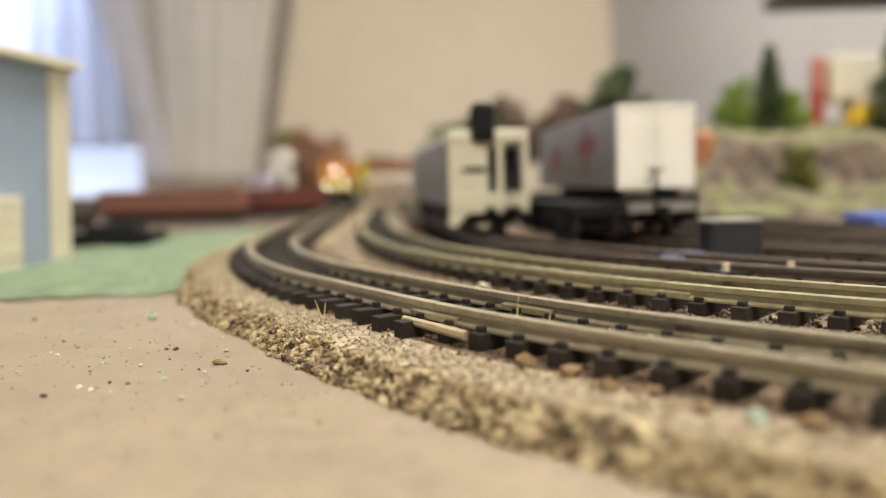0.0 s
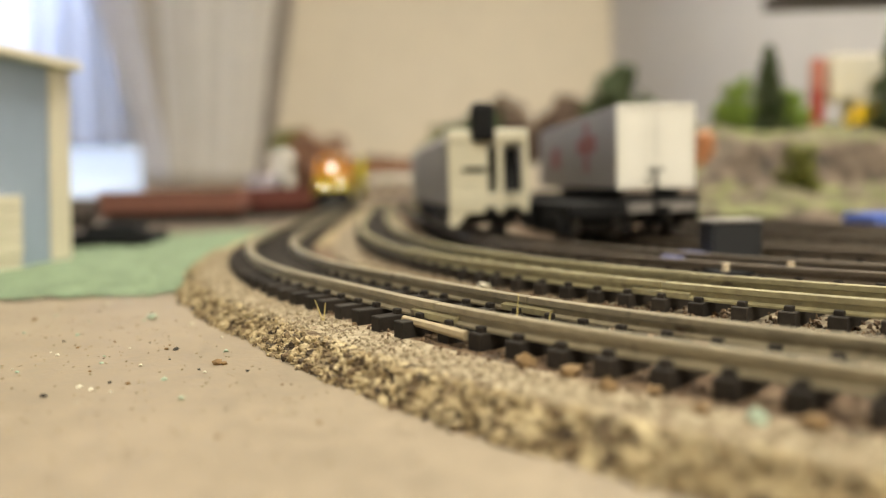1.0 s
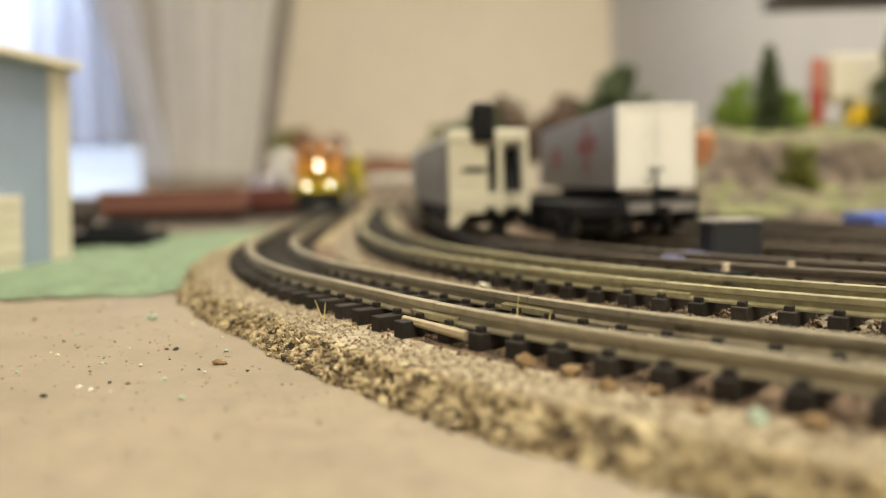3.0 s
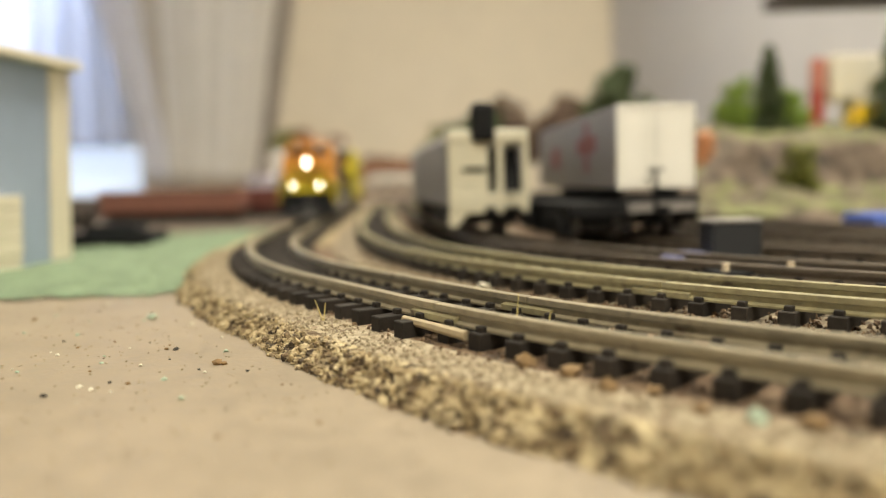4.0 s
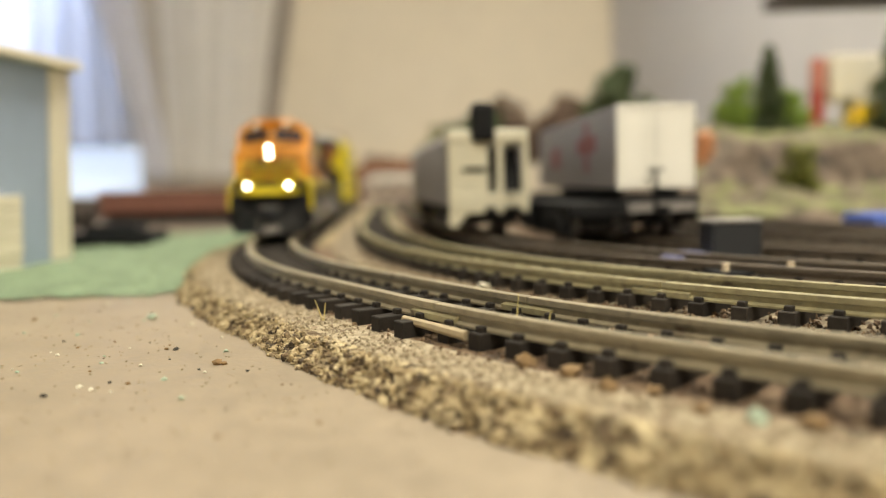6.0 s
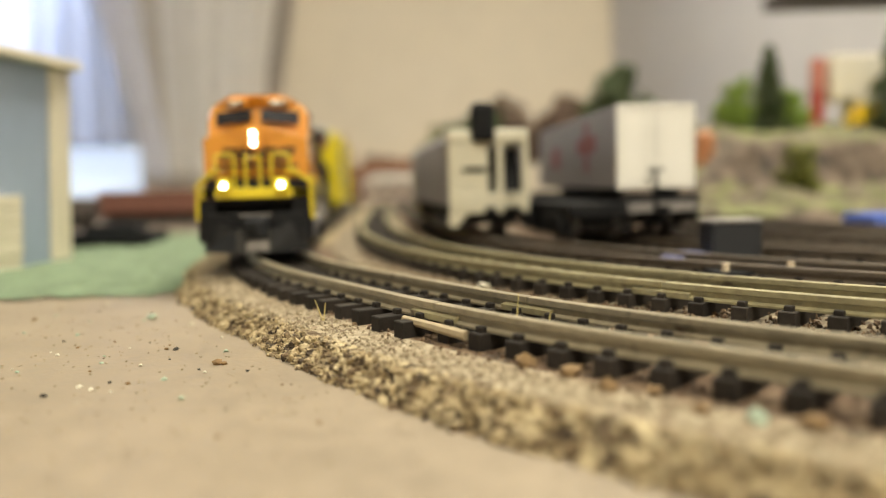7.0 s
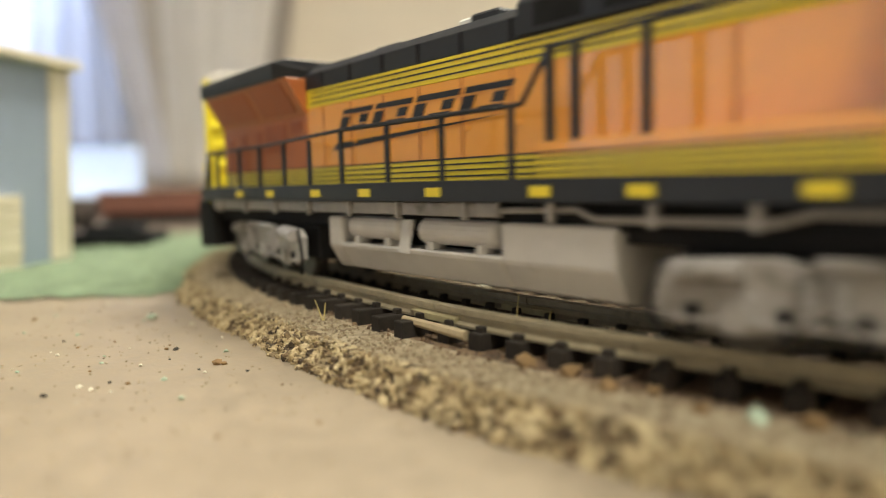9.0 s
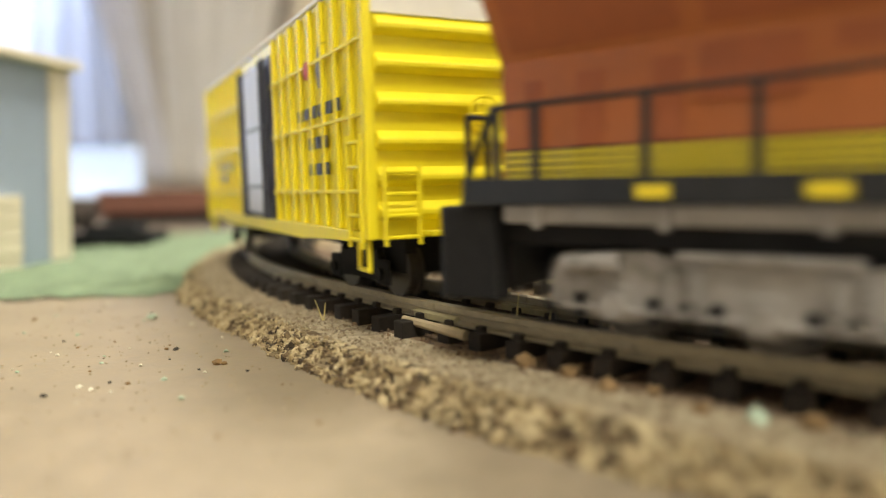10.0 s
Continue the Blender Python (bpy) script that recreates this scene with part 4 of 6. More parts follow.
        for z in (5.2, 9.4, 13.6):
            part("step", box(B(), -13.6, -4.6, sg * 14.5 - 2.6, sg * 14.5 + 2.6, z, z + 0.7, 0.1), SOOT, st)
    p("pilot", box(B(), -5.2, -2.4, -15.0, 15.0, 4.2, 14.0, 0.5), SOOT)
    p("platform_deck", box(B(), -14, -4, -16.6, 16.6, 16.8, 18.2, 0.2), SOOT)
    bm = B()
    k = [(-4.6, -15.6), (1.2, -5.5), (1.2, 5.5), (-4.6, 15.6)]
    lo = [bm.verts.new((a + 1.6, b, 2.0)) for a, b in k]
    hi = [bm.verts.new((a - 0.6, b, 13.2 if abs(b) > 10 else 9.0)) for a, b in k]
    lo2 = [bm.verts.new((a - 0.6, b, 2.0)) for a, b in k]
    hi2 = [bm.verts.new((a - 2.0, b, 13.2 if abs(b) > 10 else 9.0)) for a, b in k]
    for i in range(3):
        bm.faces.new((lo[i], lo[i + 1], hi[i + 1], hi[i])), bm.faces.new((hi2[i], hi2[i + 1], lo2[i + 1], lo2[i]))
        bm.faces.new((hi[i], hi[i + 1], hi2[i + 1], hi2[i])), bm.faces.new((lo2[i], lo2[i + 1], lo[i + 1], lo[i]))
    bm.faces.new((lo[0], hi[0], hi2[0], lo2[0])), bm.faces.new((lo[3], lo2[3], hi2[3], hi[3]))
    p("snow_plough", bm, mat("worn_black_plough", (0.013, 0.013, 0.0125), 0.32, vary=0.3, scale=150, bump=0.1, spec=0.35, spot=(0.12, 0.11, 0.1), spot_amount=0.15))
    p("plough_plate", box(B(), 2.3, 2.8, -2.2, 4.6, 2.4, 5.8, 0.1), GREY)
    p("uncoupling_lever", rods(B(), [(1.0, -4.0, 13.4), (1.2, 5.5, 13.4)], 0.25, 6), GREY)
    p("coupler_pocket", box(B(), -2, 3.6, -2.6, 4.2, 6.2, 12.4, 0.8), BLACK)
    p("nose_skirt", prism(B(), [(-12.9, -16.5), (-6.2, -0.05), (-6.2, 0.05), (-12.9, 16.5), (-14, 16.5), (-14, -16.5)], 2, 22.02, 24.3, 0.1), BLACK)
    coupler(body, -3, 1)
    for sg in (-1, 1):
        for y in (5.0, 6.6, 8.2):
            p("air_hose", rods(B(), [(-2.4, sg * y, 11.5), (-1.0, sg * y, 10.5), (-0.8, sg * y, 7.0)], 0.35, 6), SOOT)
    # side handrails
    for sg in (-1, 1):
        xs = [-228.5, -222, -206.3, -193.3, -179.2, -166.3, -152, -134.5, -117.5, -100]
        for x in xs:
            p("handrail_post", box(B(), x - 0.55, x + 0.55, sg * 16.9 - 0.4, sg * 16.9 + 0.4, 18.6, 32.2 if x < -160 else 33.3, 0.12), BLACK)
        p("handrail", rods(B(), [(-229, sg * 16.9, 31.9), (-190, sg * 16.9, 32.2), (-152, sg * 16.9, 33.4), (-98, sg * 16.9, 33.4)], 0.42), BLACK)
        p("rear_corner_rail", rods(B(), [(-229, sg * 16.8, 31.9), (-233.5, sg * 16.2, 24), (-236.5, sg * 16.0, 14)], 0.45), BLACK)
        p("rear_corner_rail", rods(B(), [(-238, sg * 11, 31.8), (-238, sg * 11, 18)], 0.5), BLACK)
        p("rear_step", box(B(), -238.5, -229, sg * 14.8 - 2.2, sg * 14.8 + 2.2, 4.6, 18.2, 0.3), SOOT)
    p("rear_pilot", box(B(), -239.5, -236.5, -16.6, 16.6, 4.0, 18.2, 0.4), BLACK)
    p("rear_rail", rods(B(), [(-238, -11, 31.8), (-238, -6, 31.8), (-238, -6, 18), ], 0.42), BLACK)
    p("rear_rail", rods(B(), [(-238, 11, 31.8), (-238, 6, 31.8), (-238, 6, 18), ], 0.42), BLACK)
    coupler(body, -238, -1)
    # fuel tank with air reservoirs
    tk = new("fuel_tank")
    tk.parent = body
    prof = [(-15.8, 15.0), (-15.8, 8.6), (-13.0, 3.8), (-9, 3.0), (9, 3.0), (13.0, 3.8), (15.8, 8.6), (15.8, 15.0)]
    part("tank_end", prism(B(), prof, 0, -104, -80.6, 0.4), LGREY, tk)
    part("tank_end", prism(B(), prof, 0, -160.4, -155.0, 0.4), LGREY, tk)
    part("tank_belly", prism(B(), [(-15.8, 9.4), (-15.8, 8.6), (-13.0, 3.8), (-9, 3.0), (9, 3.0), (13.0, 3.8), (15.8, 8.6), (15.8, 9.4)], 0, -154.9, -104.1, 0.3), LGREY, tk)
    part("tank_core", box(B(), -154.9, -104.1, -9.5, 9.5, 9.4, 16.0), SOOT, tk)
    for sg in (-1, 1):
        for a, b in ((-153.5, -134.0), (-128.0, -106.0)):
            bm = B()
            rod(bm, (a + 1, sg * 13.0, 12.8), (b - 1, sg * 13.0, 12.8), 2.5, 18)
            rod(bm, (a, sg * 13.0, 12.8), (a + 1, sg * 13.0, 12.8), 1.7, 18, 2.5)
            rod(bm, (b - 1, sg * 13.0, 12.8), (b, sg * 13.0, 12.8), 2.5, 18, 1.7)
            part("air_reservoir", bm, LGREY, tk, smooth=False)
            for x in (a + 4, b - 4):
                part("reservoir_saddle", box(B(), x - 0.9, x + 0.9, sg * 13.6 - 1.8, sg * 13.6 + 1.8, 9.3, 11.0, 0.2), LGREY, tk)
        part("tank_strap", prism(B(), [(sg * 15.9, 8.0), (sg * 16.4, 8.4), (sg * 15.2, 14.9), (sg * 14.2, 14.9)], 0, -132.8, -129.4, 0.2), LGREY, tk)
    tr = [truck(g, TF, GREY, length=28.5), truck(g, REAR, GREY, length=28.5)]
    return g, tr


def boxcar():
    g = thing("boxcar", "bright yellow ribbed boxcar with a black sliding door", "model boxcar")
    L, hwid, z0, z1 = 86.0, 16.5, 12.0, 58.3
    p = lambda name, bm, material, label="": part(name, bm, material, g, label)
    p("body", box(B(), -L, L, -hwid, hwid, z0, z1, 0.3), BOXY)
    p("roof", prism(B(), [(-hwid - 0.5, z1 + 0.01), (-hwid - 0.5, z1 + 1.0), (-10, z1 + 2.6), (10, z1 + 2.6), (hwid + 0.5, z1 + 1.0), (hwid + 0.5, z1 + 0.01)], 0, -L - 0.6, L + 0.6, 0.2), SILVER, "silver painted roof")
    for i in range(15):
        x = -L + 6 + i * (2 * L - 12) / 14
        p("roof_rib", prism(B(), [(-hwid, z1 + 1.2), (-10, z1 + 3.0), (10, z1 + 3.0), (hwid, z1 + 1.2), (10, z1 + 2.4), (-10, z1 + 2.4)], 0, x - 0.6, x + 0.6), SILVER)
    for e in (-1, 1):
        # ribbed ends
        for z in (16.5, 22.6, 28.9, 35.6, 42.2, 48.6):
            bm = B()
            prism(bm, [(e * L, z - 1.4), (e * (L + 1.7), z - 0.3), (e * (L + 1.7), z + 0.7), (e * L, z + 2.3)], 1, -hwid + 1.4, hwid - 0.6, 0.2)
            p("end_rib", bm, BOXY)
        p("end_band", box(B(), min(e * L, e * (L + 0.5)), max(e * L, e * (L + 0.5)), -hwid + 0.4, hwid - 0.4, 51.0, z1 - 0.2, 0.15), SILVER, "white band across the top of the end")
        for sg in (-1, 1):
            p("corner_post", box(B(), e * L - 0.9, e * L + 0.9, sg * hwid - 0.9, sg * hwid + 0.9, z0, z1, 0.25), BOXY)
            # ladders on side and end
            for k in range(5):
                z = 12 + k * 4.3
                p("side_rung", rods(B(), [(e * (L - 0.5), sg * (hwid + 1.4), z), (e * (L - 7.0), sg * (hwid + 1.4), z)], 0.35, 6), BOXY)
                if k < 4:
                    p("end_rung", rods(B(), [(e * (L + 2.2), sg * (hwid - 2.0), 12.4 + k * 3.8), (e * (L + 2.2), sg * (hwid - 8.5), 12.4 + k * 3.8)], 0.35, 6), BOXY)
            for x in (L - 0.5, L - 7.0):
                p("ladder_rail", rods(B(), [(e * x, sg * (hwid + 1.4), 10.5), (e * x, sg * (hwid + 1.4), 30.5)], 0.4, 6), BOXY)
            for y in (2.0, 8.5):
                p("ladder_rail", rods(B(), [(e * (L + 2.2), sg * (hwid - y), 11.0), (e * (L + 2.2), sg * (hwid - y), 25.2)], 0.4, 6), BOXY)
            p("stirrup_step", rods(B(), [(e * (L - 1), sg * hwid, z0), (e * (L - 1), sg * hwid, 6.5), (e * (L - 6), sg * hwid, 6.5), (e * (L - 6), sg * hwid, z0)], 0.5, 6), BOXY)
        p("crossover_platform", box(B(), min(e * (L + 0.2), e * (L + 4.5)), max(e * (L + 0.2), e * (L + 4.5)), -7, 7, 12.5, 13.3, 0.1), BOXY)
        coupler(g, e * (L - 1), e)
    bw = new("brake_wheel")
    bw.parent = g
    bw.matrix_local = pose((L + 2.6) * U, 5.0 * U, 34 * U)
    bm = B()
    for k in range(16):
        a, b = math.tau * k / 16, math.tau * (k + 1) / 16
        rod(bm, (0.6, 3.2 * math.cos(a), 3.2 * math.sin(a)), (0.6, 3.2 * math.cos(b), 3.2 * math.sin(b)), 0.3, 6)
    for k in range(4):
        a = math.tau * k / 4
        rod(bm, (0.6, 0, 0), (0.6, 3.2 * math.cos(a), 3.2 * math.sin(a)), 0.25, 6)
    part("rim", bm, BOXY, bw)
    part("gear_housing", box(B(), -1.6, 0.2, -1.4, 1.4, -2, 2, 0.3), BOXY, bw)
    for sg in (-1, 1):
        y = sg * (hwid + 0.45)
        # outside posts, stringers and sill
        xs = [-L + 7 + k * 8.1 for k in range(8)] + [L - 7 - k * 8.1 for k in range(8)]
        for x in xs:
            p("side_post", box(B(), x - 0.6, x + 0.6, y - 0.5, y + 0.5, z0 + 1.5, z1 - 0.5, 0.2), BOXY)
        for z in (20.5, 34.0, 47.0):
            for a, b in ((-L + 1, -19), (19, L - 1)):
                p("stringer", box(B(), a, b, y - 0.4, y + 0.4, z - 0.35, z + 0.35, 0.12), BOXY)
        p("side_sill", prism(B(), [(-L + 2, z0 + 1.4), (L - 2, z0 + 1.4), (L - 2, z0 - 0.5), (60, z0 - 1.0), (45, z0 - 1.8), (-45, z0 - 1.8), (-60, z0 - 1.0), (-L + 2, z0 - 0.5)], 1, y - 0.5, y + 0.4, 0.15), BOXY)
        # sliding door with a pale panel and locking bars
        d = new("sliding_door")
        d.parent = g
        d["label"] = "black sliding door with pale centre panel"
        blue = mat("blue_black_door", (0.03, 0.032, 0.05), 0.35, vary=0.2, scale=200, bump=0.05)
        part("door_leaf", box(B(), -18, 18, y - 0.1, y + 0.9, 13.0, 55.0, 0.2), blue, d)
        part("door_panel", box(B(), -9.5, 9.5, y + sg * 0.9 - 0.3, y + sg * 0.9 + 0.3, 15, 53.6, 0.2), mat("pale_door_panel", (0.45, 0.46, 0.52), 0.35, vary=0.1, scale=200, bump=0.05), d)
        for x in (-15.5, -12, 12, 15.5):
            part("lock_bar", rods(B(), [(x, y + sg * 1.2, 13.5), (x, y + sg * 1.2, 54.5)], 0.5, 8), blue, d)
        for z in (22, 37.5):
            part("door_rib", box(B(), -17.5, 17.5, y + sg * 1.0 - 0.3, y + sg * 1.0 + 0.3, z - 0.5, z + 0.5, 0.1), blue, d)
        # lettering too small to read: bars, and two emblem marks
        for z, a, b in ((37.0, 44, 75), (30.6, 52, 66), (25.2, 52, 67), (29.0, -62, -36), (25.0, -60, -44)):
            n = int((b - a) / 4.5)
            bm = B()
            for i in range(n):
                box(bm, a + i * (b - a) / n, a + (i + 0.72) * (b - a) / n, y + sg * 0.2 - 0.1, y + sg * 0.2 + 0.1, z - 1.2, z + 1.2)
            p("lettering_bar", bm, BLACK)
        p("emblem_mark", rod(B(), (52, y, 46.0), (52, y + sg * 0.45, 46.0), 1.9, 16), mat("red_mark", (0.5, 0.04, 0.04), 0.5))
        p("emblem_mark", prism(B(), [(60, 41.5), (62.6, 41.5), (61.3, 45), (63.5, 50), (60.8, 50), (58.6, 45)], 1, y - 0.2, y + 0.35), BLACK)
    p("underframe", box(B(), -L + 8, L - 8, -5, 5, 7.5, z0, 0.3), SOOT)
    p("brake_reservoir", rod(B(), (-20, 9, 8), (5, 9, 8), 2.2, 12), SOOT)
    tr = [truck(g, 64.0, SOOT, axles=(-10, 10), wheel=5.2, half=11.5, frame_z=(4.0, 9.0), length=15.0, bearing=1.2),
          truck(g, -64.0, SOOT, axles=(-10, 10), wheel=5.2, half=11.5, frame_z=(4.0, 9.0), length=15.0, bearing=1.2)]
    return g, tr


loco, loco_trucks = locomotive()
car, car_trucks = boxcar()


# ---- standing cars, buildings and scenery ----
def flake_shapes():
    out = []
    bm = B()
    bmesh.ops.create_icosphere(bm, subdivisions=1, radius=1)
    co, fc = np.array([v.co[:] for v in bm.verts]), [tuple(v.index for v in f.verts) for f in bm.faces]
    bm.free()
    rnd = random.Random(2)
    for _ in range(8):
        out.append((co * np.array([[rnd.uniform(0.6, 1.3)] for _ in co]), fc))
    return out


FLAKES = flake_shapes()


def foliage(heap, centre, radius, n, size, rnd, squash=0.8):
    """A loose clump of small leafy flakes, added to a heap of (verts, faces)."""
    for _ in range(n):
        d = Vector((rnd.gauss(0, 1), rnd.gauss(0, 1), rnd.gauss(0, 1) * squash)).normalized() * radius * rnd.uniform(0.45, 1.05)
        s = size * rnd.uniform(0.6, 1.4)
        e = np.array(Euler((rnd.uniform(0, 6), rnd.uniform(0, 6), rnd.uniform(0, 6))).to_matrix())
        co, fc = FLAKES[rnd.randrange(8)]
        heap[0].append((co * np.array([s, s * rnd.uniform(0.5, 1), s * rnd.uniform(0.3, 0.7)])) @ e.T + np.array(Vector(centre) + d))
        heap[1].append(len(co))


def crown(heap, material, parent):
    vs, fs, off = np.concatenate(heap[0]) * U, [], 0
    for k in heap[1]:
        fs += [tuple(i + off for i in f) for f in FLAKES[0][1]]
        off += k
    me = bpy.data.meshes.new("crown")
    me.from_pydata(vs.tolist(), [], fs)
    me.materials.append(material)
    ob = new("crown", me)
    ob.parent = parent
    return ob


BARK = mat("brown_twig_bark", (0.12, 0.08, 0.05), 0.9, vary=0.25, scale=300, bump=0.4)


def leaf(name, c):
    return grains(name, [tuple(v * 0.55 for v in c), c, tuple(min(1, v * 1.5) for v in c), tuple(v * 0.8 for v in c)], 300)


LEAF_DARK = leaf("dark_fir_flock", (0.055, 0.075, 0.03))
LEAF_MID = leaf("green_flock", (0.17, 0.25, 0.035))
LEAF_OLIVE = leaf("olive_flock", (0.12, 0.125, 0.02))
LEAF_RED = leaf("red_brown_flock", (0.17, 0.085, 0.05))
LEAF_BROWN = leaf("brown_flock", (0.13, 0.085, 0.06))


def fir(x, y, z, h, w, label, seed, material=None):
    rnd = random.Random(seed)
    t = thing("fir_tree", label, "tree", group="trees on the layout", m=place(x, y, z))
    part("trunk", rod(B(), (0, 0, -2), (0, 0, h * 0.95), w * 0.09, 8, 0.3), BARK, t)
    bm = ([], [])
    lv = int(h / 5)
    for k in range(lv):
        f = k / lv
        r = w * (1 - f) ** 0.85 * rnd.uniform(0.8, 1.15)
        zz = h * (0.14 + 0.86 * f)
        for q in range(11):
            a = rnd.uniform(0, math.tau)
            for e in (0.35, 0.7, 1.0):
                foliage(bm, (r * e * math.cos(a), r * e * math.sin(a), zz - 0.18 * r * e), 1.0 + 0.12 * w * (1 - e * 0.5), 3, 0.07 * w + 0.6, rnd, 0.6)
    crown(bm, material or LEAF_DARK, t)
    return t


def bush_tree(x, y, z, h, w, label, seed, material, trunk=0.3):
    rnd = random.Random(seed)
    t = thing("broadleaf_tree" if trunk > 0.1 else "bush", label, "tree" if trunk > 0.1 else "bush", group="trees on the layout" if trunk > 0.1 else "bushes", m=place(x, y, z))
    bm = B()
    rod(bm, (0, 0, -2), (0, 0, h * 0.6), w * 0.08, 8, w * 0.04)
    for k in range(6):
        a = k * 1.05 + rnd.uniform(-0.3, 0.3)
        rod(bm, (0, 0, h * 0.35), (w * 0.6 * math.cos(a), w * 0.6 * math.sin(a), h * rnd.uniform(0.55, 0.85)), w * 0.035, 6, 0.3)
    part("trunk", bm, BARK, t)
    bm = ([], [])
    for k in range(30):
        a, q = rnd.uniform(0, math.tau), rnd.uniform(0, 1)
        rr = w * math.sqrt(q) * 0.75
        zz = h * (trunk + (1 - trunk) * rnd.uniform(0.08, 0.95) * (1 - 0.5 * q))
        foliage(bm, (rr * math.cos(a), rr * math.sin(a), zz), w * 0.33, 34, w * 0.095, rnd)
    crown(bm, material, t)
    return t


def standing(line, y, half, build):
    """A car standing on a line with its near end at that depth."""
    s = line.near_y(y) - half
    x1, y1, _ = line.at(s + half * 0.7)
    x2, y2, _ = line.at(s - half * 0.7)
    h = math.atan2(y1 - y2, x1 - x2)
    return build(place((x1 + x2) / 2, (y1 + y2) / 2, RAIL, math.degrees(h)), half)


def hopper(m, L):
    g = thing("covered_hopper", "grey covered hopper car with a cream-coloured end", "model hopper car", m=m)
    side = mat("grey_hopper_side", (0.27, 0.26, 0.27), 0.5, vary=0.08, scale=200, bump=0.08)
    cream = mat("cream_hopper_end", (0.60, 0.57, 0.44), 0.55, vary=0.08, scale=250, bump=0.1, spot=(0.35, 0.3, 0.2), spot_amount=0.15)
    w = 16.8
    p = lambda n, bm, mm, label="": part(n, bm, mm, g, label)
    p("body", prism(B(), [(-w, 12.0), (-w, 40.5), (-w + 4, 43.5), (w - 4, 43.5), (w, 40.5), (w, 12.0)], 0, -L + 14, L - 14, 0.3), side)
    for k in range(15):
        x = -L + 18 + k * (2 * L - 36) / 14
        for sg in (-1, 1):
            p("side_rib", box(B(), x - 0.6, x + 0.6, sg * (w + 0.4) - 0.5, sg * (w + 0.4) + 0.5, 12, 40.2, 0.15), side)
    for e in (-1, 1):
        q = lambda a, b: (min(e * a, e * b), max(e * a, e * b))
        # end posts, header and slope sheet
        bm = B()
        vs = [bm.verts.new(c) for c in ((e * (L - 14), -w + 2, 36), (e * (L - 14), w - 2, 36), (e * (L - 3), w - 2, 13), (e * (L - 3), -w + 2, 13),
                                       (e * (L - 15), -w + 2, 34), (e * (L - 15), w - 2, 34), (e * (L - 4), w - 2, 11), (e * (L - 4), -w + 2, 11))]
        for f in ((0, 1, 2, 3), (7, 6, 5, 4), (0, 4, 5, 1), (1, 5, 6, 2), (2, 6, 7, 3), (3, 7, 4, 0)):
            bm.faces.new([vs[i] for i in f])
        p("slope_sheet", bm, SOOT)
        p("end_header", box(B(), *q(L - 14, L - 1), -w, w, 37.5, 43.2, 0.8), cream)
        for ya, yb in ((-w, -0.4), (3.2, 6.0), (14.0, w)):
            p("end_post", box(B(), *q(L - 3, L - 1), ya, yb, 9.0, 37.6, 0.3), cream)
        p("end_beam", box(B(), *q(L - 3, L - 0.8), -w, w, 11.0, 17.5, 0.3), cream)
        p("end_shelf", box(B(), *q(L - 3.2, L - 0.4), -11, -1.5, 26.0, 28.0, 0.2), SOOT)
        p("corner_gusset", prism(B(), [(-w, 3.5), (-w + 3, 3.5), (-w + 9, 11.0), (-w, 11.0)], 0, *q(L - 3, L - 1), 0.2), cream)
        for k in range(6):
            p("end_rung", rods(B(), [(e * L, w - 11, 12 + k * 4.5), (e * L, w - 5, 12 + k * 4.5)], 0.35, 6), SOOT)
        coupler(g, e * (L - 2), e)
        truck(g, e * (L - 24), SOOT, axles=(-10, 10), wheel=5.2, half=11.5, frame_z=(4.0, 9.0), length=15.0, bearing=1.2)
    p("roof_walk", box(B(), -L + 4, L - 4, -3.5, 3.5, 44.0, 45.0, 0.1), SOOT)
    p("brake_stand", box(B(), L - 3.5, L + 2.0, -7.5, 2.5, 38, 54, 1.8), SOOT, "black upright stand at the car's end")
    # wide black underframe block, added to fill in the shade under the car
    p("underframe", box(B(), -L + 4, L - 4, -13, 13, 6.0, 11.9, 0.3), SOOT)
    for k in range(3):
        p("hopper_chute", prism(B(), [(-12, 12), (12, 12), (4, 4.5), (-4, 4.5)], 0, -38 + k * 30, -20 + k * 30, 0.3), side)
    return g


